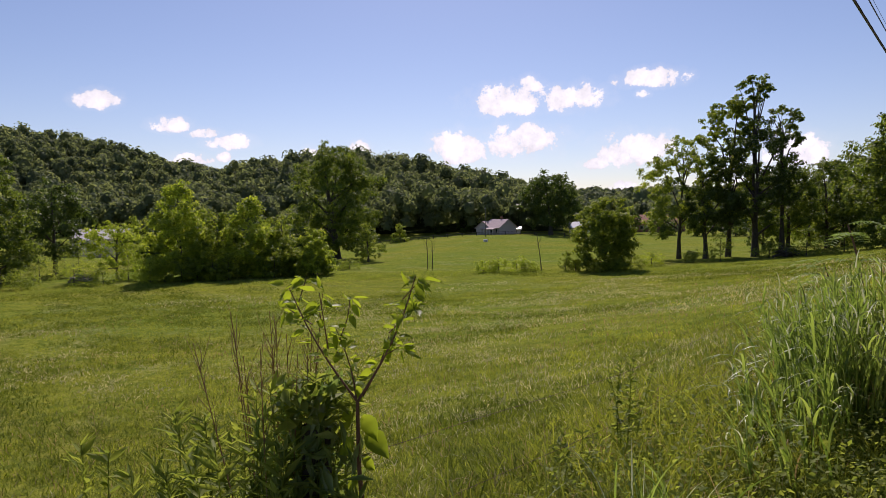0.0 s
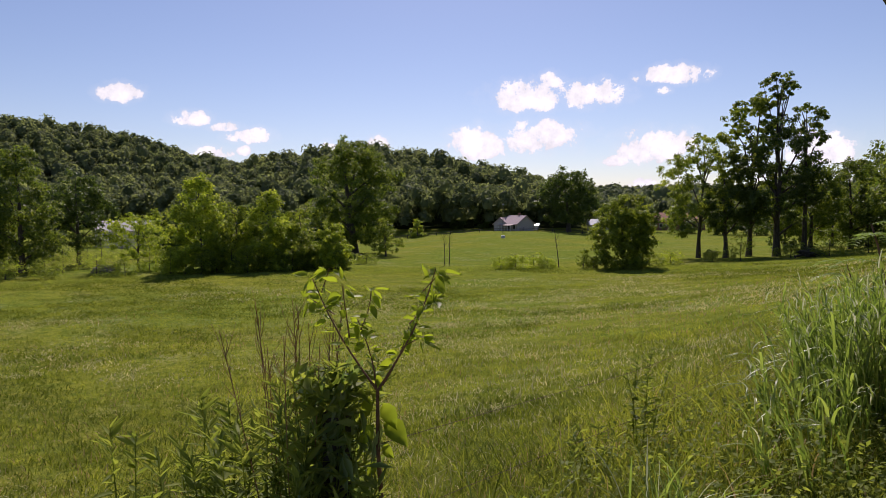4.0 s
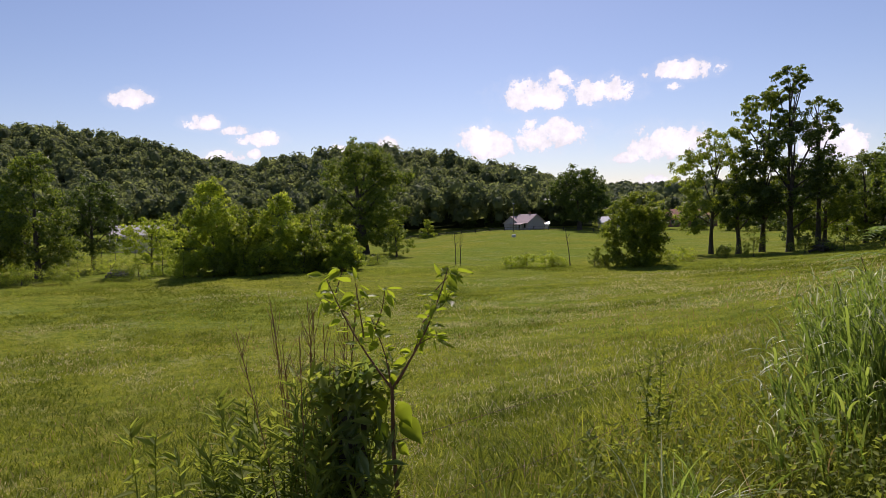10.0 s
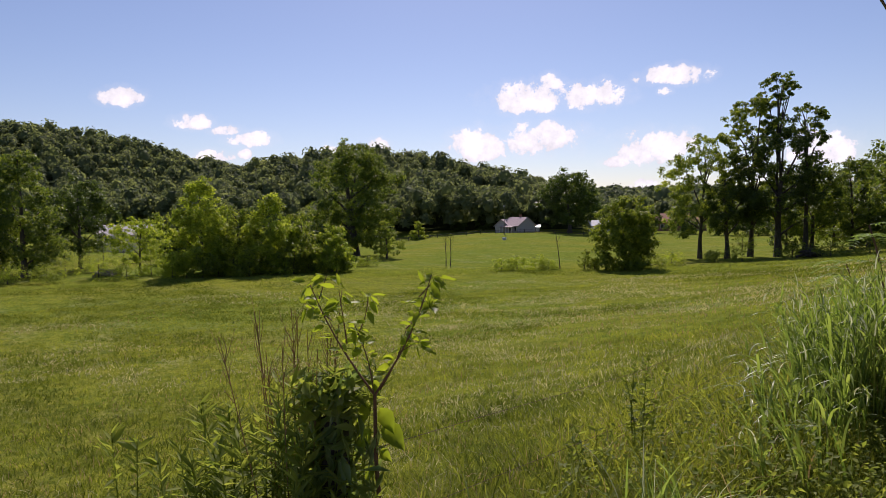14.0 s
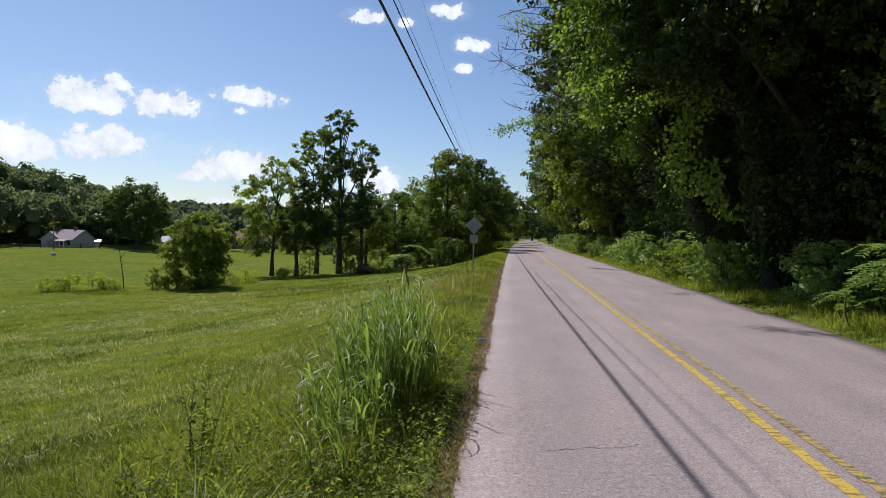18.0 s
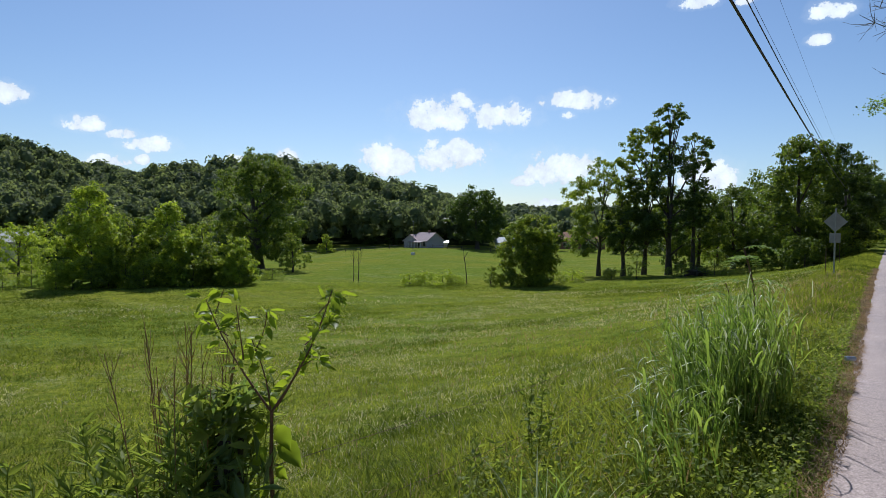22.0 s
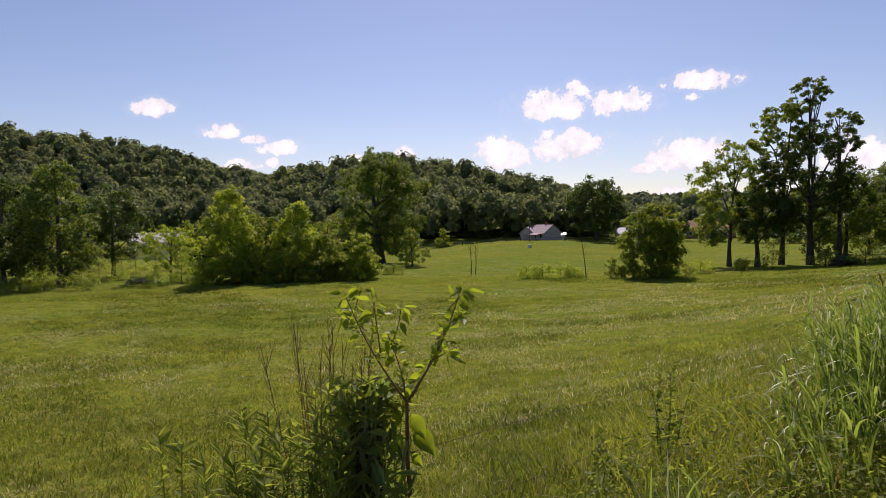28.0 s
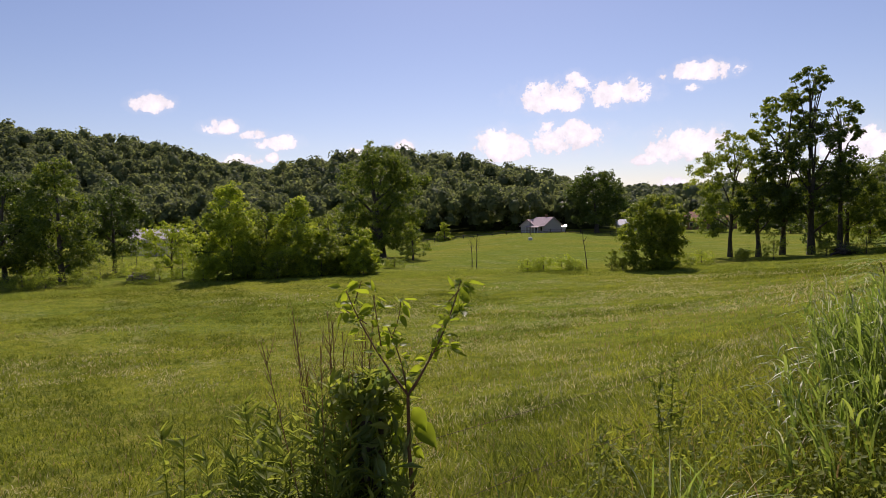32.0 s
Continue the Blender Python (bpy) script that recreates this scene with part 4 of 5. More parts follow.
            t = copy_thing(shrubs[rng.integers(3)], pose(x, y, float(ground_z(x, y)) - 0.05, 0, 0, rng.uniform(0, 360)))
            k = rng.uniform(0.5, 1.15)
            t.scale = (k, k, k * rng.uniform(0.8, 1.15))
        y += rng.uniform(1.4, 2.8)


roadside_woods()
OVER = "leaning tree whose vine-clad crown reaches over the road"
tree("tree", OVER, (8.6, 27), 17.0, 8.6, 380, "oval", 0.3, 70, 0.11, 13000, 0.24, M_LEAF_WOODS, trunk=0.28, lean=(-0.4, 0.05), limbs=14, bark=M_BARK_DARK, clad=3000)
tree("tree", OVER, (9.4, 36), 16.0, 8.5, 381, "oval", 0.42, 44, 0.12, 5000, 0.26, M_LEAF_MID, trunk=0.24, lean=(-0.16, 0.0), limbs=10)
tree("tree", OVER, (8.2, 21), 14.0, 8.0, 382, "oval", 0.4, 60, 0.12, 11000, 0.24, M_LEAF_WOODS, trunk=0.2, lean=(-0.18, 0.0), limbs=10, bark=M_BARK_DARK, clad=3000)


def hang_vines(root, strands, seed):
    """Curtains of bright vine leaves hanging from a crown."""
    rng = np.random.default_rng(seed)
    o = root.matrix_world.translation
    for x, y, top, low, wide in strands:
        n = int(260 * (top - low) * wide)
        z = rng.uniform(low, top, n)
        sway = 0.5 * np.sin(z * 1.3 + x)
        p = np.column_stack([x - o.x + sway + rng.normal(0, wide * 0.4, n), y - o.y + rng.normal(0, wide * 0.5, n), z - o.z])
        s = Soup()
        s.leaves(p, rng.normal(0, 0.6, (n, 3)) + [-0.6, -0.2, 0.5], 0.2 * rng.uniform(0.6, 1.2, n), rng, 0.7, 0.6)
        s.link("hanging_vine", M_VINE, root, "bright green hanging vine leaves")


LEANING = [o for o in scene.objects if o.name.startswith("tree") and o.get("label") == OVER]
hang_vines(LEANING[0], ((1.5, 23.0, 11.6, 8.4, 1.0), (2.4, 22.6, 10.2, 6.6, 0.9), (3.1, 22.4, 8.2, 5.4, 0.7), (3.6, 25.5, 10.5, 6.5, 0.8), (4.6, 24.5, 8.5, 4.6, 0.7)), 396)


def dead_branches(root, seed):
    """Bare grey twigs sticking out of the crown towards the open sky."""
    rng = np.random.default_rng(seed)
    o = np.array(root.matrix_world.translation)
    for k in range(15):
        z = rng.uniform(7.6, 11.2)
        p0 = np.array([3.2, 27.5 + rng.normal(0, 0.8), z - 0.8]) - o
        p1 = np.array([rng.uniform(-1.5, 0.4), 27.0 + rng.normal(0, 1.2), z + rng.normal(0, 0.6)]) - o
        pts = branch_curve(p0, p1, rng.normal(0, 0.25, 3))
        s = Soup()
        s.tube(pts, np.linspace(0.035, 0.008, len(pts)), 5)
        for t in rng.uniform(0.3, 1.0, 18):
            b = pts[int(t * (len(pts) - 1))]
            s.tube(branch_curve(b, b + rng.normal(0, 0.4, 3) + [-0.25, 0, 0.2], rng.normal(0, 0.08, 3))[::2], [0.011, 0.009, 0.006, 0.004], 4)
        s.link("bare_branch", M_BARK_GREY, root, "bare grey branch")


def leafy_branch(root, pts, leaves, seed, size=0.15):
    rng = np.random.default_rng(seed)
    o = np.array(root.matrix_world.translation)
    pts = np.array(pts) - o
    k = np.linspace(0, 1, len(pts))
    s = Soup()
    s.tube(pts, np.linspace(0.06, 0.012, len(pts)), 6)
    s.link("overhanging_branch", M_BARK, root)
    t = rng.uniform(0.25, 1.0, leaves)
    p = np.column_stack([np.interp(t, k, pts[:, i]) for i in range(3)]) + rng.normal(0, 0.3, (leaves, 3)) * [1, 1, 0.6]
    s = Soup()
    s.leaves(p, rng.normal(0, 0.5, (leaves, 3)) + [0, 0, 1], size * rng.uniform(0.6, 1.2, leaves), rng, 0.6, 0.4)
    tagged(s.link("spray", M_VINE, root, "spray of leaves over the road"), "spray of leaves over the road", kind="stuff")


leafy_branch(LEANING[2], [(7.4, 21.2, 6.5), (5.6, 21.0, 7.1), (3.8, 20.6, 7.0), (2.6, 20.3, 6.5), (1.9, 20.1, 6.0)], 420, 399)
leafy_branch(LEANING[1], [(8.6, 36.5, 8.0), (5.5, 39.0, 9.2), (2.0, 40.3, 9.0), (0.2, 40.0, 8.6), (-1.2, 39.8, 8.0)], 1000, 401, 0.16)
# Unseen branch above the view, added to throw the leaf shadow on the road.
leafy_branch(LEANING[2], [(5.6, 20.8, 10.5), (3.0, 20.4, 11.4), (0.5, 20.1, 11.0), (-1.2, 20.0, 10.4), (-2.2, 19.9, 10.0)], 420, 403)
leafy_branch(LEANING[0], [(4.0, 27.5, 9.2), (2.0, 27.3, 9.9), (0.8, 27.1, 10.2), (-0.2, 27.0, 10.6)], 360, 402)
leafy_branch(LEANING[2], [(7.4, 21.2, 5.8), (5.6, 20.2, 6.2), (4.0, 19.4, 5.8), (2.8, 19.0, 5.2)], 380, 400)
dead_branches(LEANING[0], 398)
hang_vines(LEANING[2], ((5.4, 20.5, 6.0, 3.0, 0.7), (6.1, 19.5, 4.0, 2.2, 0.5)), 397)
for i, (bx, by, h, w, ln) in enumerate(((9.4, 58, 16, 10, -0.26), (9.0, 70, 16, 10, -0.34), (10.0, 88, 17, 11, -0.38), (11.5, 108, 17, 12, -0.42), (14.0, 130, 18, 13, -0.35), (16.5, 155, 18, 14, -0.4))):
    tree("tree", OVER, (bx, by), h, w, 384 + i, "oval", 0.12, 60, 0.13, 5000, 0.42, (M_LEAF, M_LEAF_DARK)[i % 2], trunk=0.26, lean=(ln, 0.0), limbs=6)
for i, (bx, by) in enumerate(((1.0, 205), (6.0, 215), (11.0, 210), (-5.0, 200), (15.0, 222), (-12.0, 205))):
    tree("tree", "dark tree closing the far end of the road", (bx, by), 15 + i % 3, 11, 392 + i, "oval", 0.03, 50, 0.14, 2000, 0.8, M_LEAF_DARK, trunk=0.25, limbs=4)


# ---------------------------------------------------------------- houses
def gable_house(name, label, at, turn, size, wall_h, roof_h, wall_mat, roof_mat, windows=3, porch=0.0, over=0.4):
    x, y = at
    root = thing(name, label, "house", (x, y, float(ground_z(x, y)) - 0.1), turn)
    L, W = size
    bm = bmesh.new()
    prof = [(-W / 2, 0), (W / 2, 0), (W / 2, wall_h), (0, wall_h + roof_h), (-W / 2, wall_h)]
    a = [bm.verts.new((-L / 2, py, pz)) for py, pz in prof]
    b = [bm.verts.new((L / 2, py, pz)) for py, pz in prof]
    bm.faces.new(a[::-1])
    bm.faces.new(b)
    for i in range(5):
        bm.faces.new((a[i], a[(i + 1) % 5], b[(i + 1) % 5], b[i]))
    part("wall", bm, wall_mat, root)
    slope = math.hypot(W / 2 + over, roof_h * (W / 2 + over) / (W / 2))
    for sgn in (-1, 1):
        bm = bmesh.new()
        ang = math.atan2(roof_h, W / 2)
        m = Matrix.Translation((0, 0, wall_h + roof_h + 0.09)) @ Matrix.Rotation(sgn * -ang, 4, "X") @ Matrix.Translation((0, sgn * slope / 2, 0)) @ Matrix.Diagonal((L + 2 * over, slope, 0.14, 1))
        bmesh.ops.create_cube(bm, size=1.0, matrix=m)
        part("roof", bm, roof_mat, root)
    for sgn in (-1, 1):
        for i in range(windows):
            px = -L / 2 + L * (i + 0.5) / windows
            w = part("window", box_bm(px, sgn * (W / 2 + 0.03), wall_h * 0.55, 1.0, 0.1, 1.3, 0.02), M_WALL_WHITE, root)
            part("pane", box_bm(px, sgn * (W / 2 + 0.085), wall_h * 0.55, 0.82, 0.02, 1.12), M_DARK, w)
    if porch:
        bm = bmesh.new()
        m = Matrix.Translation((0, -W / 2 - porch / 2, wall_h - 0.25)) @ Matrix.Rotation(0.22, 4, "X") @ Matrix.Diagonal((L * 0.8, porch + 0.5, 0.12, 1))
        bmesh.ops.create_cube(bm, size=1.0, matrix=m)
        part("porch_roof", bm, roof_mat, root)
        for i in range(5):
            part("porch_post", box_bm(-L * 0.38 + L * 0.76 * i / 4, -W / 2 - porch + 0.1, (wall_h - 0.5) / 2, 0.14, 0.14, wall_h - 0.5), M_WALL_WHITE, root)
    return root


HX, HY = spot(36.6, 186)
gable_house("farmhouse", "grey farmhouse with brown shingled gable roofs on the knoll", (HX, HY), -15, (7.4, 6.2), 2.1, 2.2, M_WALL_GREY, M_ROOF, 3, 1.8)
FARM = [o for o in scene.objects if o.name == "farmhouse"][0]
part("chimney", box_bm(0.6, 0.2, 4.5, 0.55, 0.55, 1.3, 0.03), M_BRICK, FARM, "short brick chimney")
gable_house("house_wing", "grey gabled wing of the farmhouse", spot(37.9, 188.0), 110, (5.0, 4.0), 2.1, 1.7, M_WALL_GREY, M_ROOF, 2)
gable_house("shed", "white shed beside the farmhouse", spot(35.2, 190), 30, (2.8, 2.2), 1.5, 0.5, M_WALL_WHITE, M_ROOF_METAL, 1)
gable_house("outbuilding", "white outbuilding with a pale roof behind the shade tree", spot(29.6, 200), 40, (5.5, 4.5), 2.0, 1.5, M_WALL_WHITE, M_ROOF_METAL, 2)
gable_house("house", "brick house with a red-brown roof across the meadow", spot(22.9, 205), 25, (14.0, 8.0), 2.6, 2.5, M_BRICK, M_ROOF_RED, 4)
gable_house("barn", "low barn with a faded pale roof among trees", spot(70.0, 124), 75, (8.5, 6.0), 3.2, 1.5, M_WALL_GREY, M_ROOF_PALE, 2)


# ---------------------------------------------------------------- road sign, wires and fence
def road_sign():
    x, y = -1.95, 31.0
    root = thing("road_sign", "diamond road sign seen from its bare back on a steel post", "road sign", (x, y, float(ground_z(x, y)) - 0.3), 6)
    bm = box_bm(0, 0, 1.5, 0.06, 0.04, 3.1, 0.006)
    part("post", bm, M_STEEL, root)
    bm = box_bm(0, 0, 0, 0.61, 0.006, 0.61)
    bmesh.ops.transform(bm, matrix=Matrix.Translation((0, 0.03, 2.5)) @ Matrix.Rotation(radians(45), 4, "Y"), verts=bm.verts)
    part("diamond_plate", bm, M_SIGN, root)
    part("plaque", box_bm(0, 0.03, 1.82, 0.4, 0.006, 0.4, 0.002), M_SIGN, root)
    for z in (2.3, 2.8, 1.6, 1.84):
        part("bolt", box_bm(0, -0.025, z, 0.02, 0.02, 0.02, 0.004), M_STEEL, root)


road_sign()

WIRES = ((-2.29, 5.37, 0.025), (-2.33, 5.9, 0.012), (-2.64, 6.77, 0.005), (-2.35, 7.37, 0.003))


def utility_pole(x, y, height):
    root = thing("utility_pole", "weathered wooden utility pole carrying cables", "utility pole", (x, y, float(ground_z(x, y)) - 0.3))
    s = Soup()
    s.tube([(0, 0, 0), (0, 0, height * 0.5), (0, 0, height)], [0.16, 0.14, 0.11], 10)
    s.link("pole", M_WOOD, root, smooth=True)
    part("crossarm", box_bm(0.3, 0, height - 0.5, 2.2, 0.1, 0.12, 0.01), M_WOOD, root)
    for i in range(3):
        part("insulator", box_bm(-0.5 + 0.8 * i, 0, height - 0.37, 0.08, 0.08, 0.14, 0.02), M_STEEL, root)


utility_pole(-3.8, 74, 8.9)
utility_pole(-1.7, -22, 8.0)


def cables():
    for x0, z0, r in WIRES:
        pts = []
        for y0, y1 in ((-22, 74), (74, 150)):
            for k in np.linspace(0, 1, 25):
                pts.append((x0 - 0.022 * (y0 + (y1 - y0) * k - 15), y0 + (y1 - y0) * k, z0 + 0.54 * (4 * (k - 0.5) ** 2 - 1) + 0.3))
        s = Soup()
        s.tube(np.array(pts), np.full(len(pts), r), 6)
        ob = s.link("overhead_cable", M_WIRE, smooth=True)
        tagged(ob, "black overhead cable strung along the road", "cable", group="overhead cables")


cables()


def fence():
    root = thing("fence", "rusty wire fence on thin steel posts along the verge", "fence")
    ys = [1.5, 8.0, 14.0, 20.0, 25.5, 28.0, 33.0, 39.0, 45.0]
    xs = [-2.0 - 0.012 * y for y in ys]
    for x, y in zip(xs[6:], ys[6:]):
        z = float(ground_z(x, y))
        bm = box_bm(x, y, z + 0.55, 0.035, 0.035, 1.3, 0.005)
        part("steel_post", bm, M_RUST, root)
    for h in (0.5, 0.82):
        pts = []
        for (xa, ya), (xb, yb) in zip(zip(xs, ys), zip(xs[1:], ys[1:])):
            for k in np.linspace(0, 1, 8, endpoint=False):
                px, py = xa + (xb - xa) * k, ya + (yb - ya) * k
                pts.append((px, py, float(ground_z(px, py)) + h - 0.12 * math.sin(math.pi * k)))
        s = Soup()
        s.tube(np.array(pts), np.full(len(pts), 0.0014), 4)
        s.link("wire", M_RUST, root)


fence()


# ---------------------------------------------------------------- grass
def scatter(rng, n, lo, hi, near, far, power=1.0):
    a = np.radians(rng.uniform(lo, hi, n))
    d = near + (far - near) * rng.uniform(0, 1, n) ** power
    return -d * np.sin(a), d * np.cos(a), d


def pasture_grass():
    rng = np.random.default_rng(500)
    s = Soup()
    x, y, d = scatter(rng, 170000, -2, 92, 2.5, 22, 1.3)
    keep = (x < -0.75) & (rng.uniform(0, 1, len(x)) < 1 - smoothstep(8, 22, d))
    x, y, d = x[keep], y[keep], d[keep]
    lump = ripple(x * 1.4, y * 1.4) + 0.5 * ripple(x * 3.1 + 5, y * 3.1)
    h = rng.uniform(0.03, 0.1, len(x)) * (1 + 1.0 * np.clip(lump, -0.6, 1.2)) * (1 + 0.8 * np.exp(-(d - 2.5) / 2.5))
    s.blades(np.column_stack([x, y, ground_z(x, y) - 0.01]), h, 0.004 + 0.0009 * d, rng.normal(0, 0.7, (len(x), 2)), rng, 2)
    x, y, d = scatter(rng, 170000, -2, 92, 6, 66, 1.0)
    keep = (x < -1.2) & (rng.uniform(0, 1, len(x)) < smoothstep(5, 16, d))
    x, y, d = x[keep], y[keep], d[keep]
    lump = ripple(x * 0.7, y * 0.7)
    h = rng.uniform(0.03, 0.09, len(x)) * (1 + 0.5 * np.clip(lump, -0.6, 1))
    s.blades(np.column_stack([x, y, ground_z(x, y) - 0.01]), h, 0.0016 * d + 0.006, rng.normal(0, 0.5, (len(x), 2)), rng, 1)
    ob = s.link("pasture_grass", M_GRASS)
    tagged(ob, "short green pasture grass", "grass", kind="stuff")
    # dry seed stalks and straw
    s = Soup()
    x, y, d = scatter(rng, 9000, 0, 92, 3, 40, 1.2)
    keep = (x < -1.0) & (ripple(x * 0.5 + 2, y * 0.5) > 0.0)
    x, y, d = x[keep], y[keep], d[keep]
    s.blades(np.column_stack([x, y, ground_z(x, y) - 0.01]), rng.uniform(0.08, 0.2, len(x)), 0.003 + 0.0009 * d, rng.normal(0, 0.5, (len(x), 2)), rng, 2)
    tagged(s.link("dry_grass", M_STRAW), "scattered dry straw-coloured grass in the pasture", "grass", kind="stuff")
    # verge: longer mixed grass between the road and the fence, and along the far verge
    s = Soup()
    n = 42000
    y = 1.2 + 60 * rng.uniform(0, 1, n) ** 2.0
    x = -0.42 - rng.uniform(0, 1, n) ** 1.2 * 2.8
    h = rng.uniform(0.06, 0.22, n) * np.clip((-x - 0.25) / 0.8, 0.25, 1)
    s.blades(np.column_stack([x, y, ground_z(x, y) - 0.01]), h, 0.005 + 0.0007 * y, rng.normal(0, 0.5, (n, 2)), rng, 3)
    n = 30000
    y = 8 + 70 * rng.uniform(0, 1, n) ** 1.6
    x = 5.95 + rng.uniform(0, 1, n) ** 0.9 * 3.0 + road_bend(y)
    h = rng.uniform(0.1, 0.35, n) * np.clip((x - 5.6) / 1.2, 0.3, 1.2)
    s.blades(np.column_stack([x, y, ground_z(x, y) - 0.02]), h, 0.006 + 0.0008 * y, rng.normal(0, 0.5, (n, 2)), rng, 2)
    tagged(s.link("verge_grass", M_GRASS), "long unmown grass on the road verges", "grass", kind="stuff")


def edge_weeds():
    """Unmown strip of tall weeds along the far edge of the near pasture."""
    rng = np.random.default_rng(520)
    n = 42000
    a, d = rng.uniform(8, 88, n), 60 + rng.normal(0, 1.6, n)
    keep = np.interp(a, [8, 14, 24, 34, 40, 50, 62, 80, 88], [1, 0.7, 0.9, 0.9, 0.6, 0.7, 0.5, 0.9, 1]) > rng.uniform(0, 1, n)
    a, d = np.radians(a[keep]), d[keep]
    x, y = -d * np.sin(a), d * np.cos(a)
    h = rng.uniform(0.05, 0.22, len(x)) * (0.4 + np.clip(0.5 + ripple(x * 0.8, y * 0.8), 0, 1.3))
    s = Soup()
    s.blades(np.column_stack([x, y, ground_z(x, y) - 0.02]), h, 0.05, rng.normal(0, 0.5, (len(x), 2)), rng, 2)
    tagged(s.link("edge_weeds", M_WEED), "strip of tall unmown weeds along the pasture edge", "weeds", kind="stuff")


def pasture_tufts():
    """Rough tufts of darker and paler grass that break up the pasture."""
    rng = np.random.default_rng(540)
    for name, mat, label, n, per, hh, lo, hi, freq in (("grass_tufts", M_TUFT, "dark green rough tufts in the pasture", 3600, 16, 0.16, 3.0, 60, 0.23), ("pale_grass_tufts", M_PALE_SEED, "pale bleached seed grass patches in the pasture", 2000, 12, 0.15, 5.0, 50, 0.31),
                                                       ("bright_grass_tufts", M_GRASS, "bright green grass tufts in the pasture", 3000, 16, 0.14, 3.0, 45, 0.19)):
        x, y, d = scatter(rng, n * 3, 4, 90, lo, hi, 1.0)
        keep = (x < -1.6) & (ripple(x * freq + n, y * freq * 1.7) > 0.12)
        x, y, d = x[keep][:n], y[keep][:n], d[keep][:n]
        k = np.repeat(np.arange(len(x)), per)
        sp = 0.05 + 0.008 * d[k]
        px, py = x[k] + rng.normal(0, 1, len(k)) * sp * 1.5, y[k] + rng.normal(0, 1, len(k)) * sp
        h = hh * rng.uniform(0.45, 1.2, len(k)) * np.repeat(rng.uniform(0.5, 1.2, len(x)), per)
        s = Soup()
        s.blades(np.column_stack([px, py, ground_z(px, py) - 0.01]), h, 0.004 + 0.001 * d[k], rng.normal(0, 0.75, (len(k), 2)), rng, 2)
        tagged(s.link(name, mat), label, "grass", kind="stuff")


pasture_grass()
pasture_tufts()
edge_weeds()


# ---------------------------------------------------------------- tall grass clump
def tall_grass():
    rng = np.random.default_rng(600)
    gx, gy = -1.2, 6.0
    root = thing("tall_grass", "tall clump of green reed-like grass with glint-coloured tips on the verge", "grass clump", (gx, gy, float(ground_z(gx, gy)) - 0.02))

    def stand(n, cx, cy, rx, ry, lo, hi, tilt):
        a, q = rng.uniform(0, 6.28, n), rng.uniform(0, 1, n) ** 0.6
        bx, by = cx + rx * q * np.cos(a), cy + ry * q * np.sin(a)
        lean = np.column_stack([(bx - cx) * np.where(bx < cx, 0.6, 0.25), (by - cy) * 0.3]) + rng.normal(0, 0.16, (n, 2)) + [tilt, -0.04]
        return bx, by, lean, rng.uniform(lo, hi, n) * (1 - 0.25 * q)
    groups = [stand(330, 0.0, 0.0, 0.42, 0.6, 0.65, 1.28, -0.05), stand(150, 0.16, 0.9, 0.26, 0.4, 0.9, 1.42, -0.06), stand(70, -0.08, -1.0, 0.36, 0.5, 0.35, 0.85, -0.15), stand(22, 0.1, -1.8, 0.3, 0.4, 0.3, 0.7, -0.3)]
    bx, by, lean, h = (np.concatenate([g[i] for g in groups]) for i in range(4))
    n = len(bx)
    s = Soup()
    s.blades(np.column_stack([bx, by, ground_z(bx + gx, by + gy) - float(ground_z(gx, gy))]), h, rng.uniform(0.011, 0.02, n), lean, rng, 7, 0.7)
    s.link("foliage", M_REED, root)
    # arching side blades: they rise from the stem, then hang over to the windward side
    for name, m, lo, hi, wide, size, mat, label in (("arching_foliage", 1250, 0.2, 0.92, 0.019, 0.36, M_REED, ""), ("silvery_foliage", 340, 0.7, 1.0, 0.013, 0.18, M_TIP_GLINT, "pale blade tips with glint in the colour"),
                                                   ("dry_foliage", 70, 0.05, 0.5, 0.012, 0.3, M_STRAW, "dry straw-coloured blades")):
        pick = rng.integers(0, n, m)
        k = rng.uniform(lo, hi, m)
        base = np.column_stack([bx[pick] + lean[pick, 0] * k ** 1.8 * h[pick], by[pick] + lean[pick, 1] * k ** 1.8 * h[pick], h[pick] * (k - 0.28 * k ** 3 * np.clip(np.hypot(lean[pick, 0], lean[pick, 1]), 0, 1.4))])
        way = rng.normal(0, 0.45, (m, 2)) + [-0.42, -0.2]
        way[:, 0] = np.where(rng.uniform(0, 1, m) < 0.25, -way[:, 0] * 0.7, way[:, 0])
        s = Soup()
        s.blades(base, size * rng.uniform(0.5, 1.1, m), wide * rng.uniform(0.6, 1.1, m), way, rng, 6, 2.2)
        s.link(name, mat, root, label)


tall_grass()


# ---------------------------------------------------------------- sapling, weeds and overgrown post by the fence
def leaf_shape(s, base, way, normal, length, width, rng, lobes=0):
    """One pointed leaf of eight faces with a folded midrib."""
    way, normal = np.asarray(way, float), np.asarray(normal, float)
    way = way / np.linalg.norm(way)
    side = np.cross(way, normal)
    side /= np.linalg.norm(side) + 1e-9
    up = np.cross(side, way)
    ks = np.array([0, 0.12, 0.35, 0.6, 0.82, 1.0])
    ws = np.array([0.02, 0.62, 1.0, 0.78, 0.36, 0.0]) * width / 2
    mid = base + np.outer(ks * length, way) - np.outer(0.12 * length * ks ** 2, [0, 0, 1])
    rim = up * 0.18 * width
    lft, rgt = mid + np.outer(ws, side) + rim, mid - np.outer(ws, side) + rim
    v = np.concatenate([mid, lft, rgt])
    q = [(i, i + 1, 7 + i, 6 + i) for i in range(5)] + [(i, 12 + i, 13 + i, i + 1) for i in range(5)]
    s.add(v, np.array(q))


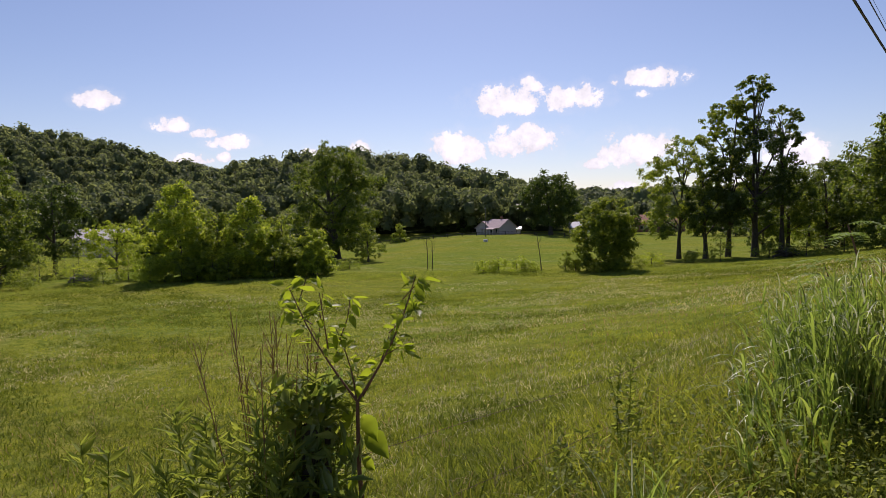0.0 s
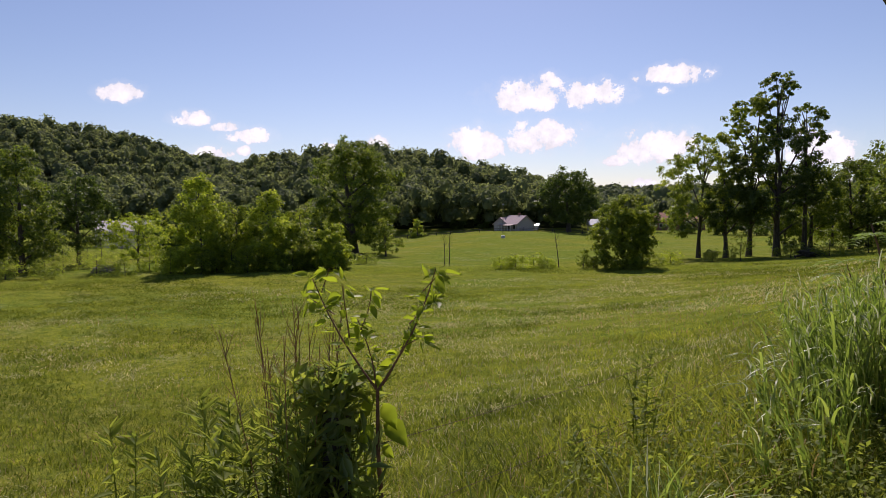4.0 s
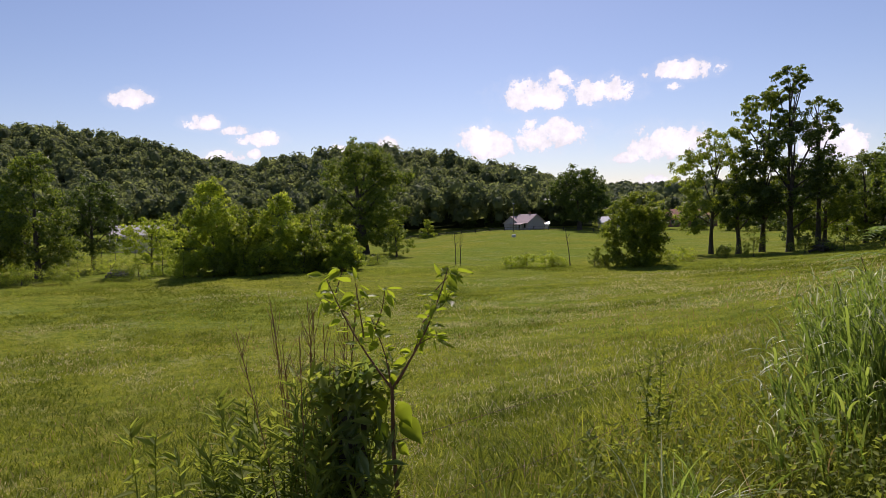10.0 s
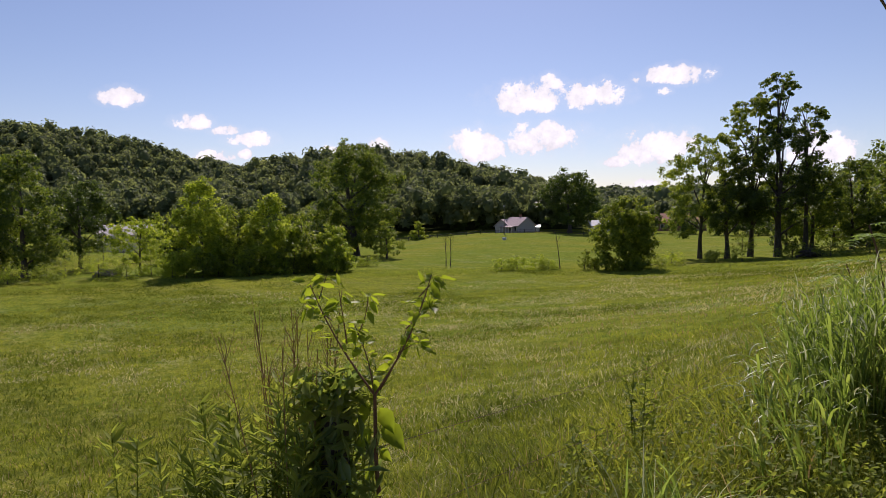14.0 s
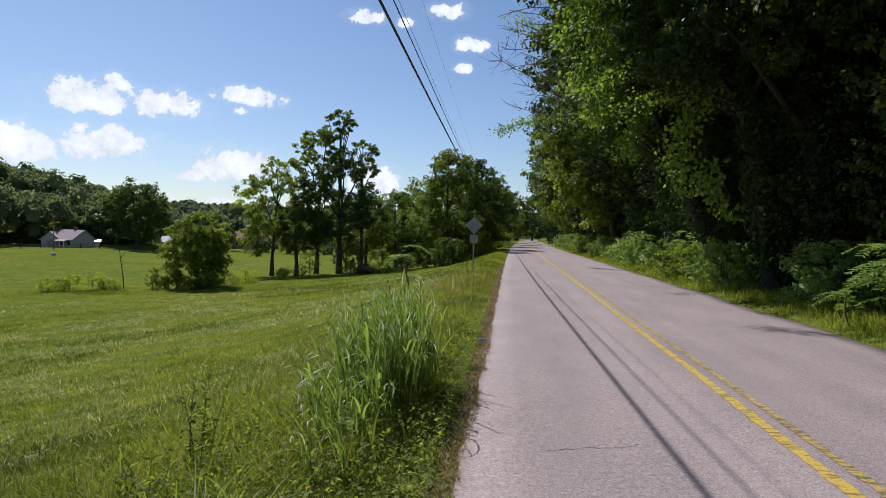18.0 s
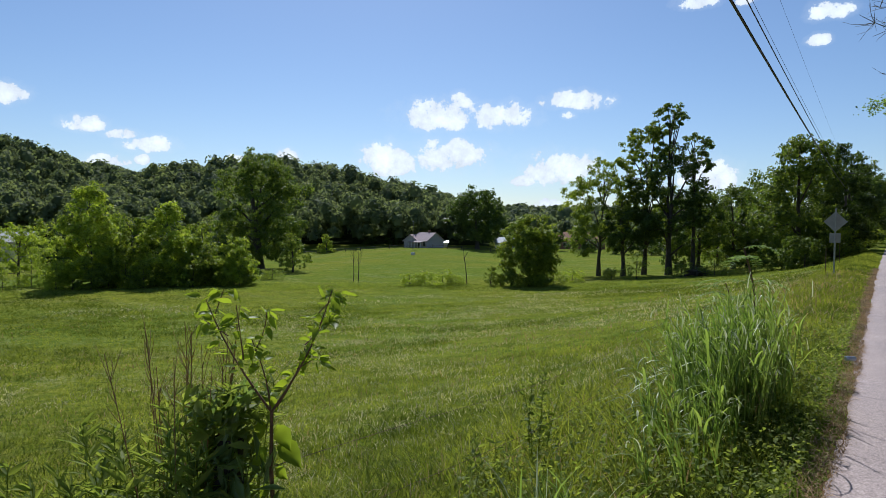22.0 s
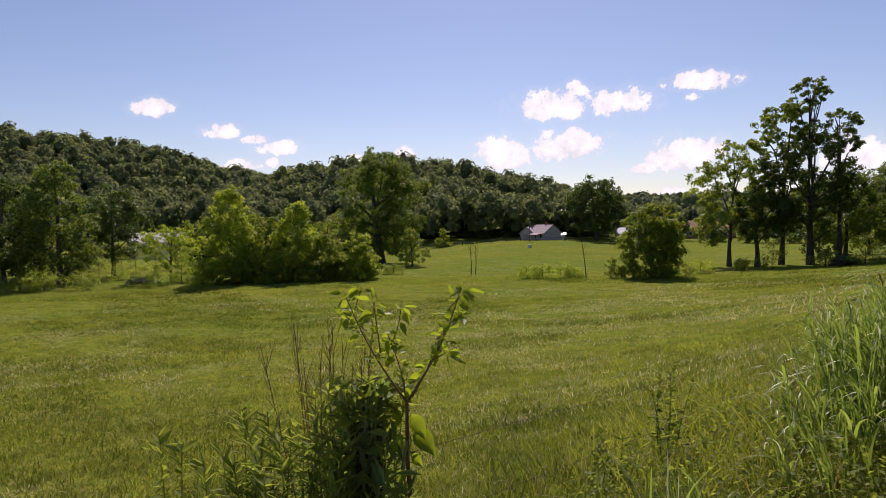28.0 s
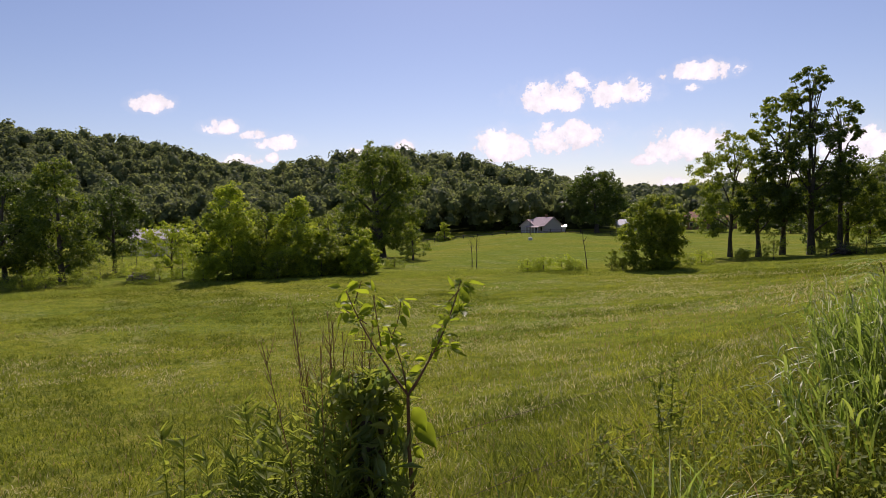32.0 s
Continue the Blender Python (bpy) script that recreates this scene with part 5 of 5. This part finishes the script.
def near_post(bearing, reach):
    x, y = spot(bearing, reach)
    return x - 0.085, y - 0.04


SX, SY = near_post(49.2, 2.42)


def sapling():
    rng = np.random.default_rng(700)
    z0 = float(ground_z(SX, SY))
    root = thing("sapling", "young sapling with large backlit green leaves by the fence", "sapling", (SX, SY, z0))
    r = np.array([math.cos(radians(47)), math.sin(radians(47)), 0])  # sideways as seen from the road
    up = np.array([0, 0, 1.0])

    def P(a, h):
        return r * a + up * (h - z0)
    stem = [P(0.01, z0 - 0.02), P(0.015, 0.45), P(0.0, 0.7), P(0.0, 0.93)]
    # each branch: start and end (sideways, height), sag sideways, radius
    main = [((0.0, 0.93), (-0.235, 1.36), -0.02, 0.0052), ((0.0, 0.93), (0.215, 1.39), 0.025, 0.0052), ((0.0, 0.9), (-0.07, 1.2), 0.015, 0.004), ((-0.1, 1.13), (-0.12, 1.34), 0.0, 0.003),
            ((-0.06, 1.16), (-0.02, 1.31), 0.01, 0.0026), ((-0.155, 1.22), (-0.26, 1.26), 0.0, 0.0026), ((0.12, 1.18), (0.22, 1.26), 0.0, 0.0028), ((0.02, 0.95), (0.12, 1.16), 0.012, 0.003),
            ((0.17, 1.3), (0.24, 1.37), 0.0, 0.0024), ((-0.2, 1.3), (-0.17, 1.39), 0.0, 0.0024), ((0.09, 1.09), (0.16, 1.13), 0.0, 0.0024)]
    s = Soup()
    s.tube(np.array(stem), [0.011, 0.0095, 0.008, 0.0065], 7)
    s.link("stem", M_STEM, root, smooth=True)
    for (a0, h0), (a1, h1), sag, rad in main:
        depth = np.array([r[1], -r[0], 0]) * rng.normal(0, 0.05)
        pts = branch_curve(P(a0, h0), P(a1, h1) + depth, r * sag)
        s = Soup()
        s.tube(pts, np.linspace(rad, 0.0016, len(pts)), 5)
        s.link("branch", M_STEM, root, smooth=True)
        long = math.hypot(a1 - a0, h1 - h0)
        ks = np.concatenate([np.linspace(0.3, 0.88, max(4, int(long * 42))), [0.93, 0.97, 1.0, 1.0, 1.0]])
        for k in ks:
            base = np.array([np.interp(k, np.linspace(0, 1, len(pts)), pts[:, i]) for i in range(3)])
            way = rng.normal(0, 1, 3) * [1, 1, 0.6] + [0, 0, -0.25 if k > 0.9 else 0.1]
            way /= np.linalg.norm(way)
            ln = rng.uniform(0.036, 0.07)
            s = Soup()
            leaf_shape(s, base + way * 0.018, way, rng.normal(0, 0.7, 3) + [0, 0, 0.8], ln, ln * rng.uniform(0.42, 0.58), rng)
            s.link("leaf", M_SAPLING, root)
    for a, h, ln in ((0.05, 0.88, 0.1), (0.08, 0.82, 0.125), (-0.03, 0.89, 0.1), (-0.04, 0.8, 0.09), (0.03, 0.72, 0.07), (-0.03, 0.66, 0.06)):
        way = r * np.sign(a) * 0.7 + [0, 0, -0.7] + rng.normal(0, 0.3, 3)
        s = Soup()
        leaf_shape(s, P(a * 0.4, h), way, [0.5, -0.5, 0.6], ln, ln * 0.66, rng)
        s.link("leaf", M_SAPLING, root)


sapling()


def weed(name, label, at, height, seed, stems=5, spread=0.15, leaf=0.13, width=0.028, step=0.035, mat=None, start=0.3):
    """Upright weed: several stems ringed with narrow pointed leaves; each stem with its foliage is a part."""
    rng = np.random.default_rng(seed)
    root = thing(name, label, "weed", (*at, float(ground_z(*at)) - 0.02))
    leaves = Soup()
    for k in range(stems):
        a, q = rng.uniform(0, 6.28), spread * math.sqrt(rng.uniform(0, 1))
        p0 = np.array([q * math.cos(a) * 0.5, q * math.sin(a) * 0.5, 0])
        h = height * rng.uniform(0.72, 1.0)
        p1 = np.array([q * math.cos(a) * 1.6 + rng.normal(0, 0.04), q * math.sin(a) * 1.6 + rng.normal(0, 0.04), h])
        pts = branch_curve(p0, p1, rng.normal(0, 0.02, 3), 8)
        s = Soup()
        s.tube(pts, np.linspace(0.006, 0.002, 8), 5)
        for t in np.arange(start, 1.0, step / h):
            base = np.array([np.interp(t, np.linspace(0, 1, 8), pts[:, i]) for i in range(3)])
            for _ in range(3 if t > 0.85 else 2):
                b = rng.uniform(0, 6.28)
                way = np.array([math.cos(b), math.sin(b), rng.uniform(-0.1, 0.9) + 0.5 * (t > 0.85)])
                ln = leaf * rng.uniform(0.65, 1.25) * (1.1 - 0.45 * t)
                leaf_shape(leaves, base, way, rng.normal(0, 0.5, 3) + [0, 0, 1], ln, width * rng.uniform(0.8, 1.2) * ln / leaf, rng)
        s.link("stem", mat or M_WEED, root)
    tagged(leaves.link("foliage", mat or M_WEED, root), "narrow pointed leaves", kind="stuff")
    return root


WEED = "green weed with narrow pointed leaves on the bank by the fence"
for i, (b, d, h, n, sp) in enumerate(((60.2, 2.6, 1.14, 13, 0.24), (62.2, 2.65, 1.12, 13, 0.18), (57.4, 2.6, 1.16, 11, 0.2), (54.6, 2.45, 1.28, 7, 0.14), (52.6, 2.62, 1.34, 6, 0.1), (57.4, 2.3, 0.85, 6, 0.2), (60.2, 2.3, 0.75, 5, 0.14), (53.2, 2.28, 0.75, 5, 0.12))):
    weed("weed", WEED, near_post(b, d), h, 720 + i, n, sp, 0.15, 0.025, 0.036, start=0.12)
weed("weed", "single tall weed with narrow leaves on the bank", near_post(69.3, 2.9), 1.42, 740, 2, 0.03, 0.13, 0.028, start=0.2)
weed("weed", "thin dark weed standing in the pasture", spot(27.2, 5.0), 0.95, 741, 5, 0.14, 0.08, 0.036, 0.045)
weed("weed", WEED, spot(31.0, 4.4), 0.35, 742, 5, 0.2)


def overgrown_post():
    rng = np.random.default_rng(760)
    x, y = near_post(52.9, 2.5)
    root = thing("fence_post", "wooden fence post smothered in dark leafy vine", "fence post", (x, y, float(ground_z(x, y)) - 0.2))
    s = Soup()
    s.tube([(0, 0, 0), (0.005, 0, 0.6), (0, 0.005, 1.18)], [0.06, 0.058, 0.055], 9)
    s.link("post", M_POST, root, smooth=True)
    n = 620
    a, h = rng.uniform(0, 6.28, n), rng.uniform(0.15, 1.34, n)
    bulge = 1 + 0.35 * np.sin(3 * a + 7 * h) + 0.25 * np.sin(2 * a - 11 * h)
    r = rng.uniform(0.05, 0.15, n) * (1.1 - 0.25 * (h - 0.4)) * bulge
    p = np.column_stack([r * np.cos(a), r * np.sin(a), h])
    s = Soup()
    s.leaves(p, np.column_stack([np.cos(a), np.sin(a), np.full(n, 0.5)]) + rng.normal(0, 0.55, (n, 3)), rng.uniform(0.08, 0.16, n), rng, 0.22, 0.9)
    s.link("vine", M_VINE_DARK, root)
    n = 170
    a = rng.uniform(0, 6.28, n)
    r = 0.17 * np.sqrt(rng.uniform(0, 1, n))
    s = Soup()
    s.leaves(np.column_stack([r * np.cos(a), r * np.sin(a), 1.38 - 1.5 * r ** 2 - rng.uniform(0, 0.12, n)]), rng.normal(0, 0.5, (n, 3)) + [0, 0, 1], rng.uniform(0.05, 0.1, n), rng, 0.4, 0.3)
    s.link("vine_top", M_WEED, root, "fresh green shoots")


overgrown_post()


def dry_stalks():
    rng = np.random.default_rng(780)
    x, y = near_post(55.9, 2.65)
    root = thing("dry_stalks", "thin reddish dry grass stalks with feathery seed heads", "grass stalks", (x, y, float(ground_z(x, y))))
    for k in range(15):
        a = rng.normal(0, 0.062, 2)
        h = rng.uniform(1.28, 1.52)
        top = np.array([a[0] * 1.9, a[1] * 1.9, h])
        s = Soup()
        pts = branch_curve([a[0] * 0.3, a[1] * 0.3, 0], top, rng.normal(0, 0.015, 3), 6)
        s.tube(pts, np.linspace(0.004, 0.0014, 6), 5)
        s.link("stalk", M_RED_STALK, root)
        for _ in range(7):
            k0 = rng.uniform(0.72, 0.95)
            p0 = np.array([np.interp(k0, np.linspace(0, 1, 6), pts[:, i]) for i in range(3)])
            s = Soup()
            s.tube(branch_curve(p0, p0 + np.array([rng.normal(0, 0.035), rng.normal(0, 0.035), rng.uniform(0.08, 0.16)]), rng.normal(0, 0.006, 3), 4), [0.0016, 0.0014, 0.001, 0.0006], 4)
            s.link("seed_branch", M_RED_STALK, root)


dry_stalks()


def bank_plants():
    """Low broad-leaved plants and long blades on the bank between road and pasture."""
    rng = np.random.default_rng(800)
    n = 17000
    y = 1.0 + 14 * rng.uniform(0, 1, n) ** 1.5
    x = -0.5 - rng.uniform(0, 1, n) ** 1.5 * (1.5 + 0.1 * y)
    lump = np.clip(ripple(x * 2.2 + 3, y * 2.2) + 0.35, 0, 1)
    z = ground_z(x, y) + rng.uniform(0.0, 1, n) * (0.08 + 0.3 * lump)
    s = Soup()
    s.leaves(np.column_stack([x, y, z]), rng.normal(0, 0.55, (n, 3)) + [0, 0, 1.0], rng.uniform(0.022, 0.05, n), rng, 0.6, 0.1)
    tagged(s.link("bank_weeds", M_WEED), "low broad-leaved weeds on the grassy bank", "weeds", kind="stuff")
    n = 3600
    y = 0.9 + 12 * rng.uniform(0, 1, n) ** 1.4
    x = -1.2 - rng.uniform(0, 1, n) * 2.2
    s = Soup()
    s.blades(np.column_stack([x, y, ground_z(x, y) - 0.02]), rng.uniform(0.18, 0.5, n) * np.clip((-x - 0.5), 0.35, 1.1), rng.uniform(0.006, 0.012, n), rng.normal(0, 0.55, (n, 2)), rng, 5, 1.2)
    tagged(s.link("bank_grass", M_GRASS), "long arching grass blades on the bank", "grass", kind="stuff")


bank_plants()


def road_edge_litter():
    """Dead grass and crumbs of soil where the verge meets the asphalt."""
    rng = np.random.default_rng(820)
    n = 12000
    y = 1.0 + 34 * rng.uniform(0, 1, n) ** 1.6
    x = -0.33 - 0.006 * np.clip(y, 0, 30) - np.abs(rng.normal(0, 0.11, n)) + 0.05 + 0.05 * ripple(y * 2.0, y * 0.3)
    s = Soup()
    s.blades(np.column_stack([x, y, np.maximum(ground_z(x, y), -0.03) + 0.005]), rng.uniform(0.02, 0.08, n), 0.004 + 0.0006 * y, rng.normal(0, 1.1, (n, 2)), rng, 2, 1.6)
    tagged(s.link("dead_grass", M_DEAD), "reddish-brown dead grass along the road edge", "dead grass", kind="stuff")


road_edge_litter()


# ---------------------------------------------------------------- sumac plants and flowers under the woods
def sumac(at, height, fronds, seed, length=0.75):
    rng = np.random.default_rng(seed)
    x, y = at
    root = thing("sumac", "sumac plant with long feathery fronds at the edge of the woods", "shrub", (x, y, float(ground_z(x, y)) - 0.03), group="sumac plants")
    s = Soup()
    top = np.array([-0.1 * height, 0, height * 0.8])
    s.tube(branch_curve((0, 0, 0), top, rng.normal(0, 0.05, 3), 6), np.linspace(0.02, 0.01, 6), 6)
    s.link("stem", M_STEM, root)
    for k in range(fronds):
        a = rng.uniform(0, 6.28)
        t = rng.uniform(0.45, 1.0)
        p0 = top * t
        ln = length * rng.uniform(0.7, 1.15)
        way = np.array([math.cos(a), math.sin(a), 0.0])
        pts = np.array([p0 + way * ln * q + np.array([0, 0, ln * (0.5 * q - 0.65 * q * q)]) for q in np.linspace(0, 1, 9)])
        s = Soup()
        s.tube(pts, np.linspace(0.006, 0.002, 9), 4)
        side = np.array([-math.sin(a), math.cos(a), 0])
        for q in np.linspace(0.15, 1.0, 11):
            base = np.array([np.interp(q, np.linspace(0, 1, 9), pts[:, i]) for i in range(3)])
            for sg in (-1, 1):
                leaf_shape(s, base, side * sg + way * 0.45 + [0, 0, rng.uniform(-0.35, 0.1)], [0, 0, 1], 0.22 * length * (1.1 - 0.55 * abs(q - 0.4)), 0.055 * length, rng)
        s.link("frond", M_SUMAC, root)


for i, (x, y, h, n, ln) in enumerate(((6.8, 11.7, 1.7, 14, 0.8), (7.2, 12.5, 2.2, 15, 0.85), (7.7, 12.0, 2.5, 14, 0.9), (6.7, 13.4, 0.9, 9, 0.6), (7.6, 28.4, 2.5, 16, 0.9), (8.0, 29.6, 2.3, 14, 0.9), (7.9, 27.2, 2.0, 14, 0.85),
                                        (8.5, 42.5, 3.1, 16, 1.1), (8.2, 40.4, 2.6, 14, 1.0), (8.7, 45.0, 2.6, 12, 1.0), (8.2, 34.0, 1.9, 12, 0.8), (8.6, 18.5, 1.6, 10, 0.8))):
    sumac((x, y), h, n, 840 + i, ln)
sumac(spot(9.0, 8.7), 1.8, 9, 850, 0.42)
sumac((-2.6, 13.6), 1.2, 8, 851, 0.55)


def flowers():
    rng = np.random.default_rng(860)
    root = thing("flowering_weed", "weed with clusters of small white flowers on the far verge", "weed", (7.5, 37.0, float(ground_z(7.5, 37.0))))
    n = 420
    a, r = rng.uniform(0, 6.28, n), 0.6 * np.sqrt(rng.uniform(0, 1, n))
    s = Soup()
    s.leaves(np.column_stack([r * np.cos(a), r * np.sin(a) * 1.6, rng.uniform(0.05, 0.5, n)]), rng.normal(0, 0.6, (n, 3)) + [0, 0, 1], 0.11, rng, 0.5)
    s.link("foliage", M_WEED, root)
    n = 110
    a, r = rng.uniform(0, 6.28, n), 0.5 * np.sqrt(rng.uniform(0, 1, n))
    s = Soup()
    s.leaves(np.column_stack([r * np.cos(a), r * np.sin(a) * 1.6, rng.uniform(0.4, 0.8, n)]), rng.normal(0, 0.5, (n, 3)) + [-0.4, -0.4, 1], 0.1, rng, 0.9)
    s.link("blossom", M_FLOWER, root, "small white blossoms")


flowers()


# ---------------------------------------------------------------- meadow details
def meadow_fence():
    root = thing("meadow_fence", "dark wooden rail fence along the far meadow", "fence")
    pts = [spot(b, 178) for b in np.arange(27.0, 48.0, 1.3)]
    for (xa, ya), (xb, yb) in zip(pts, pts[1:]):
        za, zb = float(ground_z(xa, ya)), float(ground_z(xb, yb))
        part("post", box_bm(xa, ya, za + 0.5, 0.13, 0.13, 1.2), M_POST, root)
        for h in (0.45, 0.9):
            s = Soup()
            s.tube([(xa, ya, za + h), (xb, yb, zb + h)], [0.04, 0.04], 4)
            s.link("rail", M_POST, root)


meadow_fence()


def yard_pole():
    x, y = spot(37.9, 168)
    root = thing("yard_pole", "thin dark pole with a lamp in front of the farmhouse", "pole", (x, y, float(ground_z(x, y)) - 0.2))
    s = Soup()
    s.tube([(0, 0, 0), (0, 0, 4), (0, 0, 7.6)], [0.12, 0.1, 0.08], 7)
    s.link("pole", M_WOOD, root)
    part("lamp", box_bm(0, 0, 7.7, 0.5, 0.3, 0.25, 0.05), M_STEEL, root)
    x, y = spot(37.9, 136)
    root = thing("stock_tank", "small white stock tank standing in the meadow", "tank", (x, y, float(ground_z(x, y)) - 0.02))
    s = Soup()
    s.tube([(0, 0, 0), (0, 0, 0.12), (0, 0, 0.55), (0, 0, 0.62)], [0.42, 0.45, 0.45, 0.4], 14)
    s.tube([(0, 0, 0.62), (0, 0, 0.63)], [0.4, 0.01], 14)
    s.link("tank", M_WALL_WHITE, root)


yard_pole()


def pile(name, label, at, size, count, mat, seed, length):
    rng = np.random.default_rng(seed)
    x, y = at
    root = thing(name, label, "pile", (x, y, float(ground_z(x, y))))
    for k in range(count):
        p = rng.normal(0, 0.35, 3) * size
        p[2] = abs(p[2]) * 0.7 * (1 - min(0.9, math.hypot(p[0], p[1]) / (1.6 * size[0]))) + 0.12
        a = rng.uniform(0, 6.28)
        way = np.array([math.cos(a), math.sin(a), rng.normal(0, 0.18)]) * length * rng.uniform(0.5, 1.1)
        s = Soup()
        r = rng.uniform(0.07, 0.17)
        s.tube([p - way / 2, p, p + way / 2 + [0, 0, 0.03]], [r * 0.9, r, r * 0.75], 7)
        s.tube([p - way / 2, p - way / 2 - way * 0.004], [r * 0.9, 0.005], 7)
        s.tube([p + way / 2 + [0, 0, 0.03], p + way * 0.504 + [0, 0, 0.03]], [r * 0.75, 0.005], 7)
        s.link("log", mat, root)


pile("log_pile", "heap of grey cut logs and branches in the weeds", spot(71.3, 69), np.array([1.5, 1.0, 1.1]), 22, M_BARK_GREY, 870, 2.0)
pile("brush_pile", "dark brown brush pile beneath the tall trees", spot(13.2, 70), np.array([1.4, 1.2, 1.9]), 30, M_BARK, 871, 1.7)


# ---------------------------------------------------------------- road details
def road_height(x, y):
    f = (x - ROAD_L) / (ROAD_R - ROAD_L)
    return 0.03 - 0.05 * (f * 2 - 1) ** 2 + 0.006 * math.sin(x * 1.3 + y * 0.6)


def crack(pts, width, seed):
    rng = np.random.default_rng(seed)
    pts = np.array(pts)
    k = np.linspace(0, len(pts) - 1, 26)
    x = np.interp(k, np.arange(len(pts)), pts[:, 0]) + rng.normal(0, 0.008, 26)
    y = np.interp(k, np.arange(len(pts)), pts[:, 1]) + np.cumsum(rng.normal(0, 0.012, 26))
    w = width * rng.uniform(0.2, 0.8, 26)
    z = np.array([road_height(a, b) for a, b in zip(x, y)]) + 0.003
    v = np.stack([np.column_stack([x, y - w, z]), np.column_stack([x, y + w, z])], 1).reshape(-1, 3)
    i = np.arange(25) * 2
    ob = link_mesh("crack", v, np.stack([i, i + 2, i + 3, i + 1], 1), M_CRACK)
    tagged(ob, "thin dark crack across the asphalt", "crack", kind="structure")


crack([(0.3, 4.85), (0.75, 4.95), (1.05, 5.1)], 0.006, 1)
crack([(-0.25, 7.6), (0.35, 7.7), (0.6, 7.8)], 0.005, 2)
crack([(2.6, 9.2), (3.6, 9.6), (4.4, 9.5)], 0.005, 3)
crack([(-0.2, 12.3), (0.8, 12.5)], 0.006, 4)


def drink_can():
    root = thing("drink_can", "crushed blue and silver drink can lying on the verge", "can", (-0.42, 9.4, 0.05), 35)
    s = Soup()
    s.tube([(-0.062, 0, 0), (-0.058, 0, 0), (-0.02, 0, 0.004), (0.01, 0, -0.004), (0.056, 0, 0), (0.062, 0, 0)], [0.024, 0.032, 0.029, 0.027, 0.032, 0.025], 12)
    s.link("can_body", M_CAN, root, smooth=True)
    for e in (-0.061, 0.061):
        s = Soup()
        s.tube([(e, 0, 0), (e * 0.97, 0, 0)], [0.024, 0.001], 12)
        s.link("can_end", M_STEEL, root)


drink_can()


# ---------------------------------------------------------------- tussocks at the top of the bank
def tussock(at, seed):
    rng = np.random.default_rng(seed)
    root = thing("grass_tussock", "tussock of long arching grass at the top of the bank", "grass clump", (*at, float(ground_z(*at)) - 0.02), group="bank tussocks")
    # A few blades take the pale tip material with its painted gleam.
    for name, n, mat, lo, hi in (("foliage", 30, M_REED, 0.3, 0.62), ("dry_foliage", 4, M_TIP_GLINT, 0.35, 0.6)):
        base = np.column_stack([rng.normal(0, 0.06, (n, 2)), np.zeros(n)])
        s = Soup()
        s.blades(base, rng.uniform(lo, hi, n), rng.uniform(0.008, 0.014, n), rng.normal(0, 0.42, (n, 2)), rng, 7, 1.1)
        s.link(name, mat, root)


for i, (b, d) in enumerate(((44.5, 2.3), (40.5, 2.5), (36.5, 2.25), (33.0, 2.45), (29.0, 2.4), (26.0, 2.9), (24.0, 3.3), (38.5, 2.9), (27.0, 3.1))):
    tussock(spot(b, d), 880 + i)


def verge_straw():
    rng = np.random.default_rng(900)
    n = 3200
    y = 1.0 + 30 * rng.uniform(0, 1, n) ** 1.7
    x = -0.6 - rng.uniform(0, 1, n) * 2.8
    s = Soup()
    s.blades(np.column_stack([x, y, ground_z(x, y) - 0.01]), rng.uniform(0.08, 0.34, n) * np.clip(-x - 0.2, 0.35, 1), 0.004 + 0.0008 * y, rng.normal(0, 0.7, (n, 2)), rng, 3, 1.3)
    tagged(s.link("verge_straw", M_STRAW), "dry straw mixed into the verge grass", "grass", kind="stuff")


verge_straw()
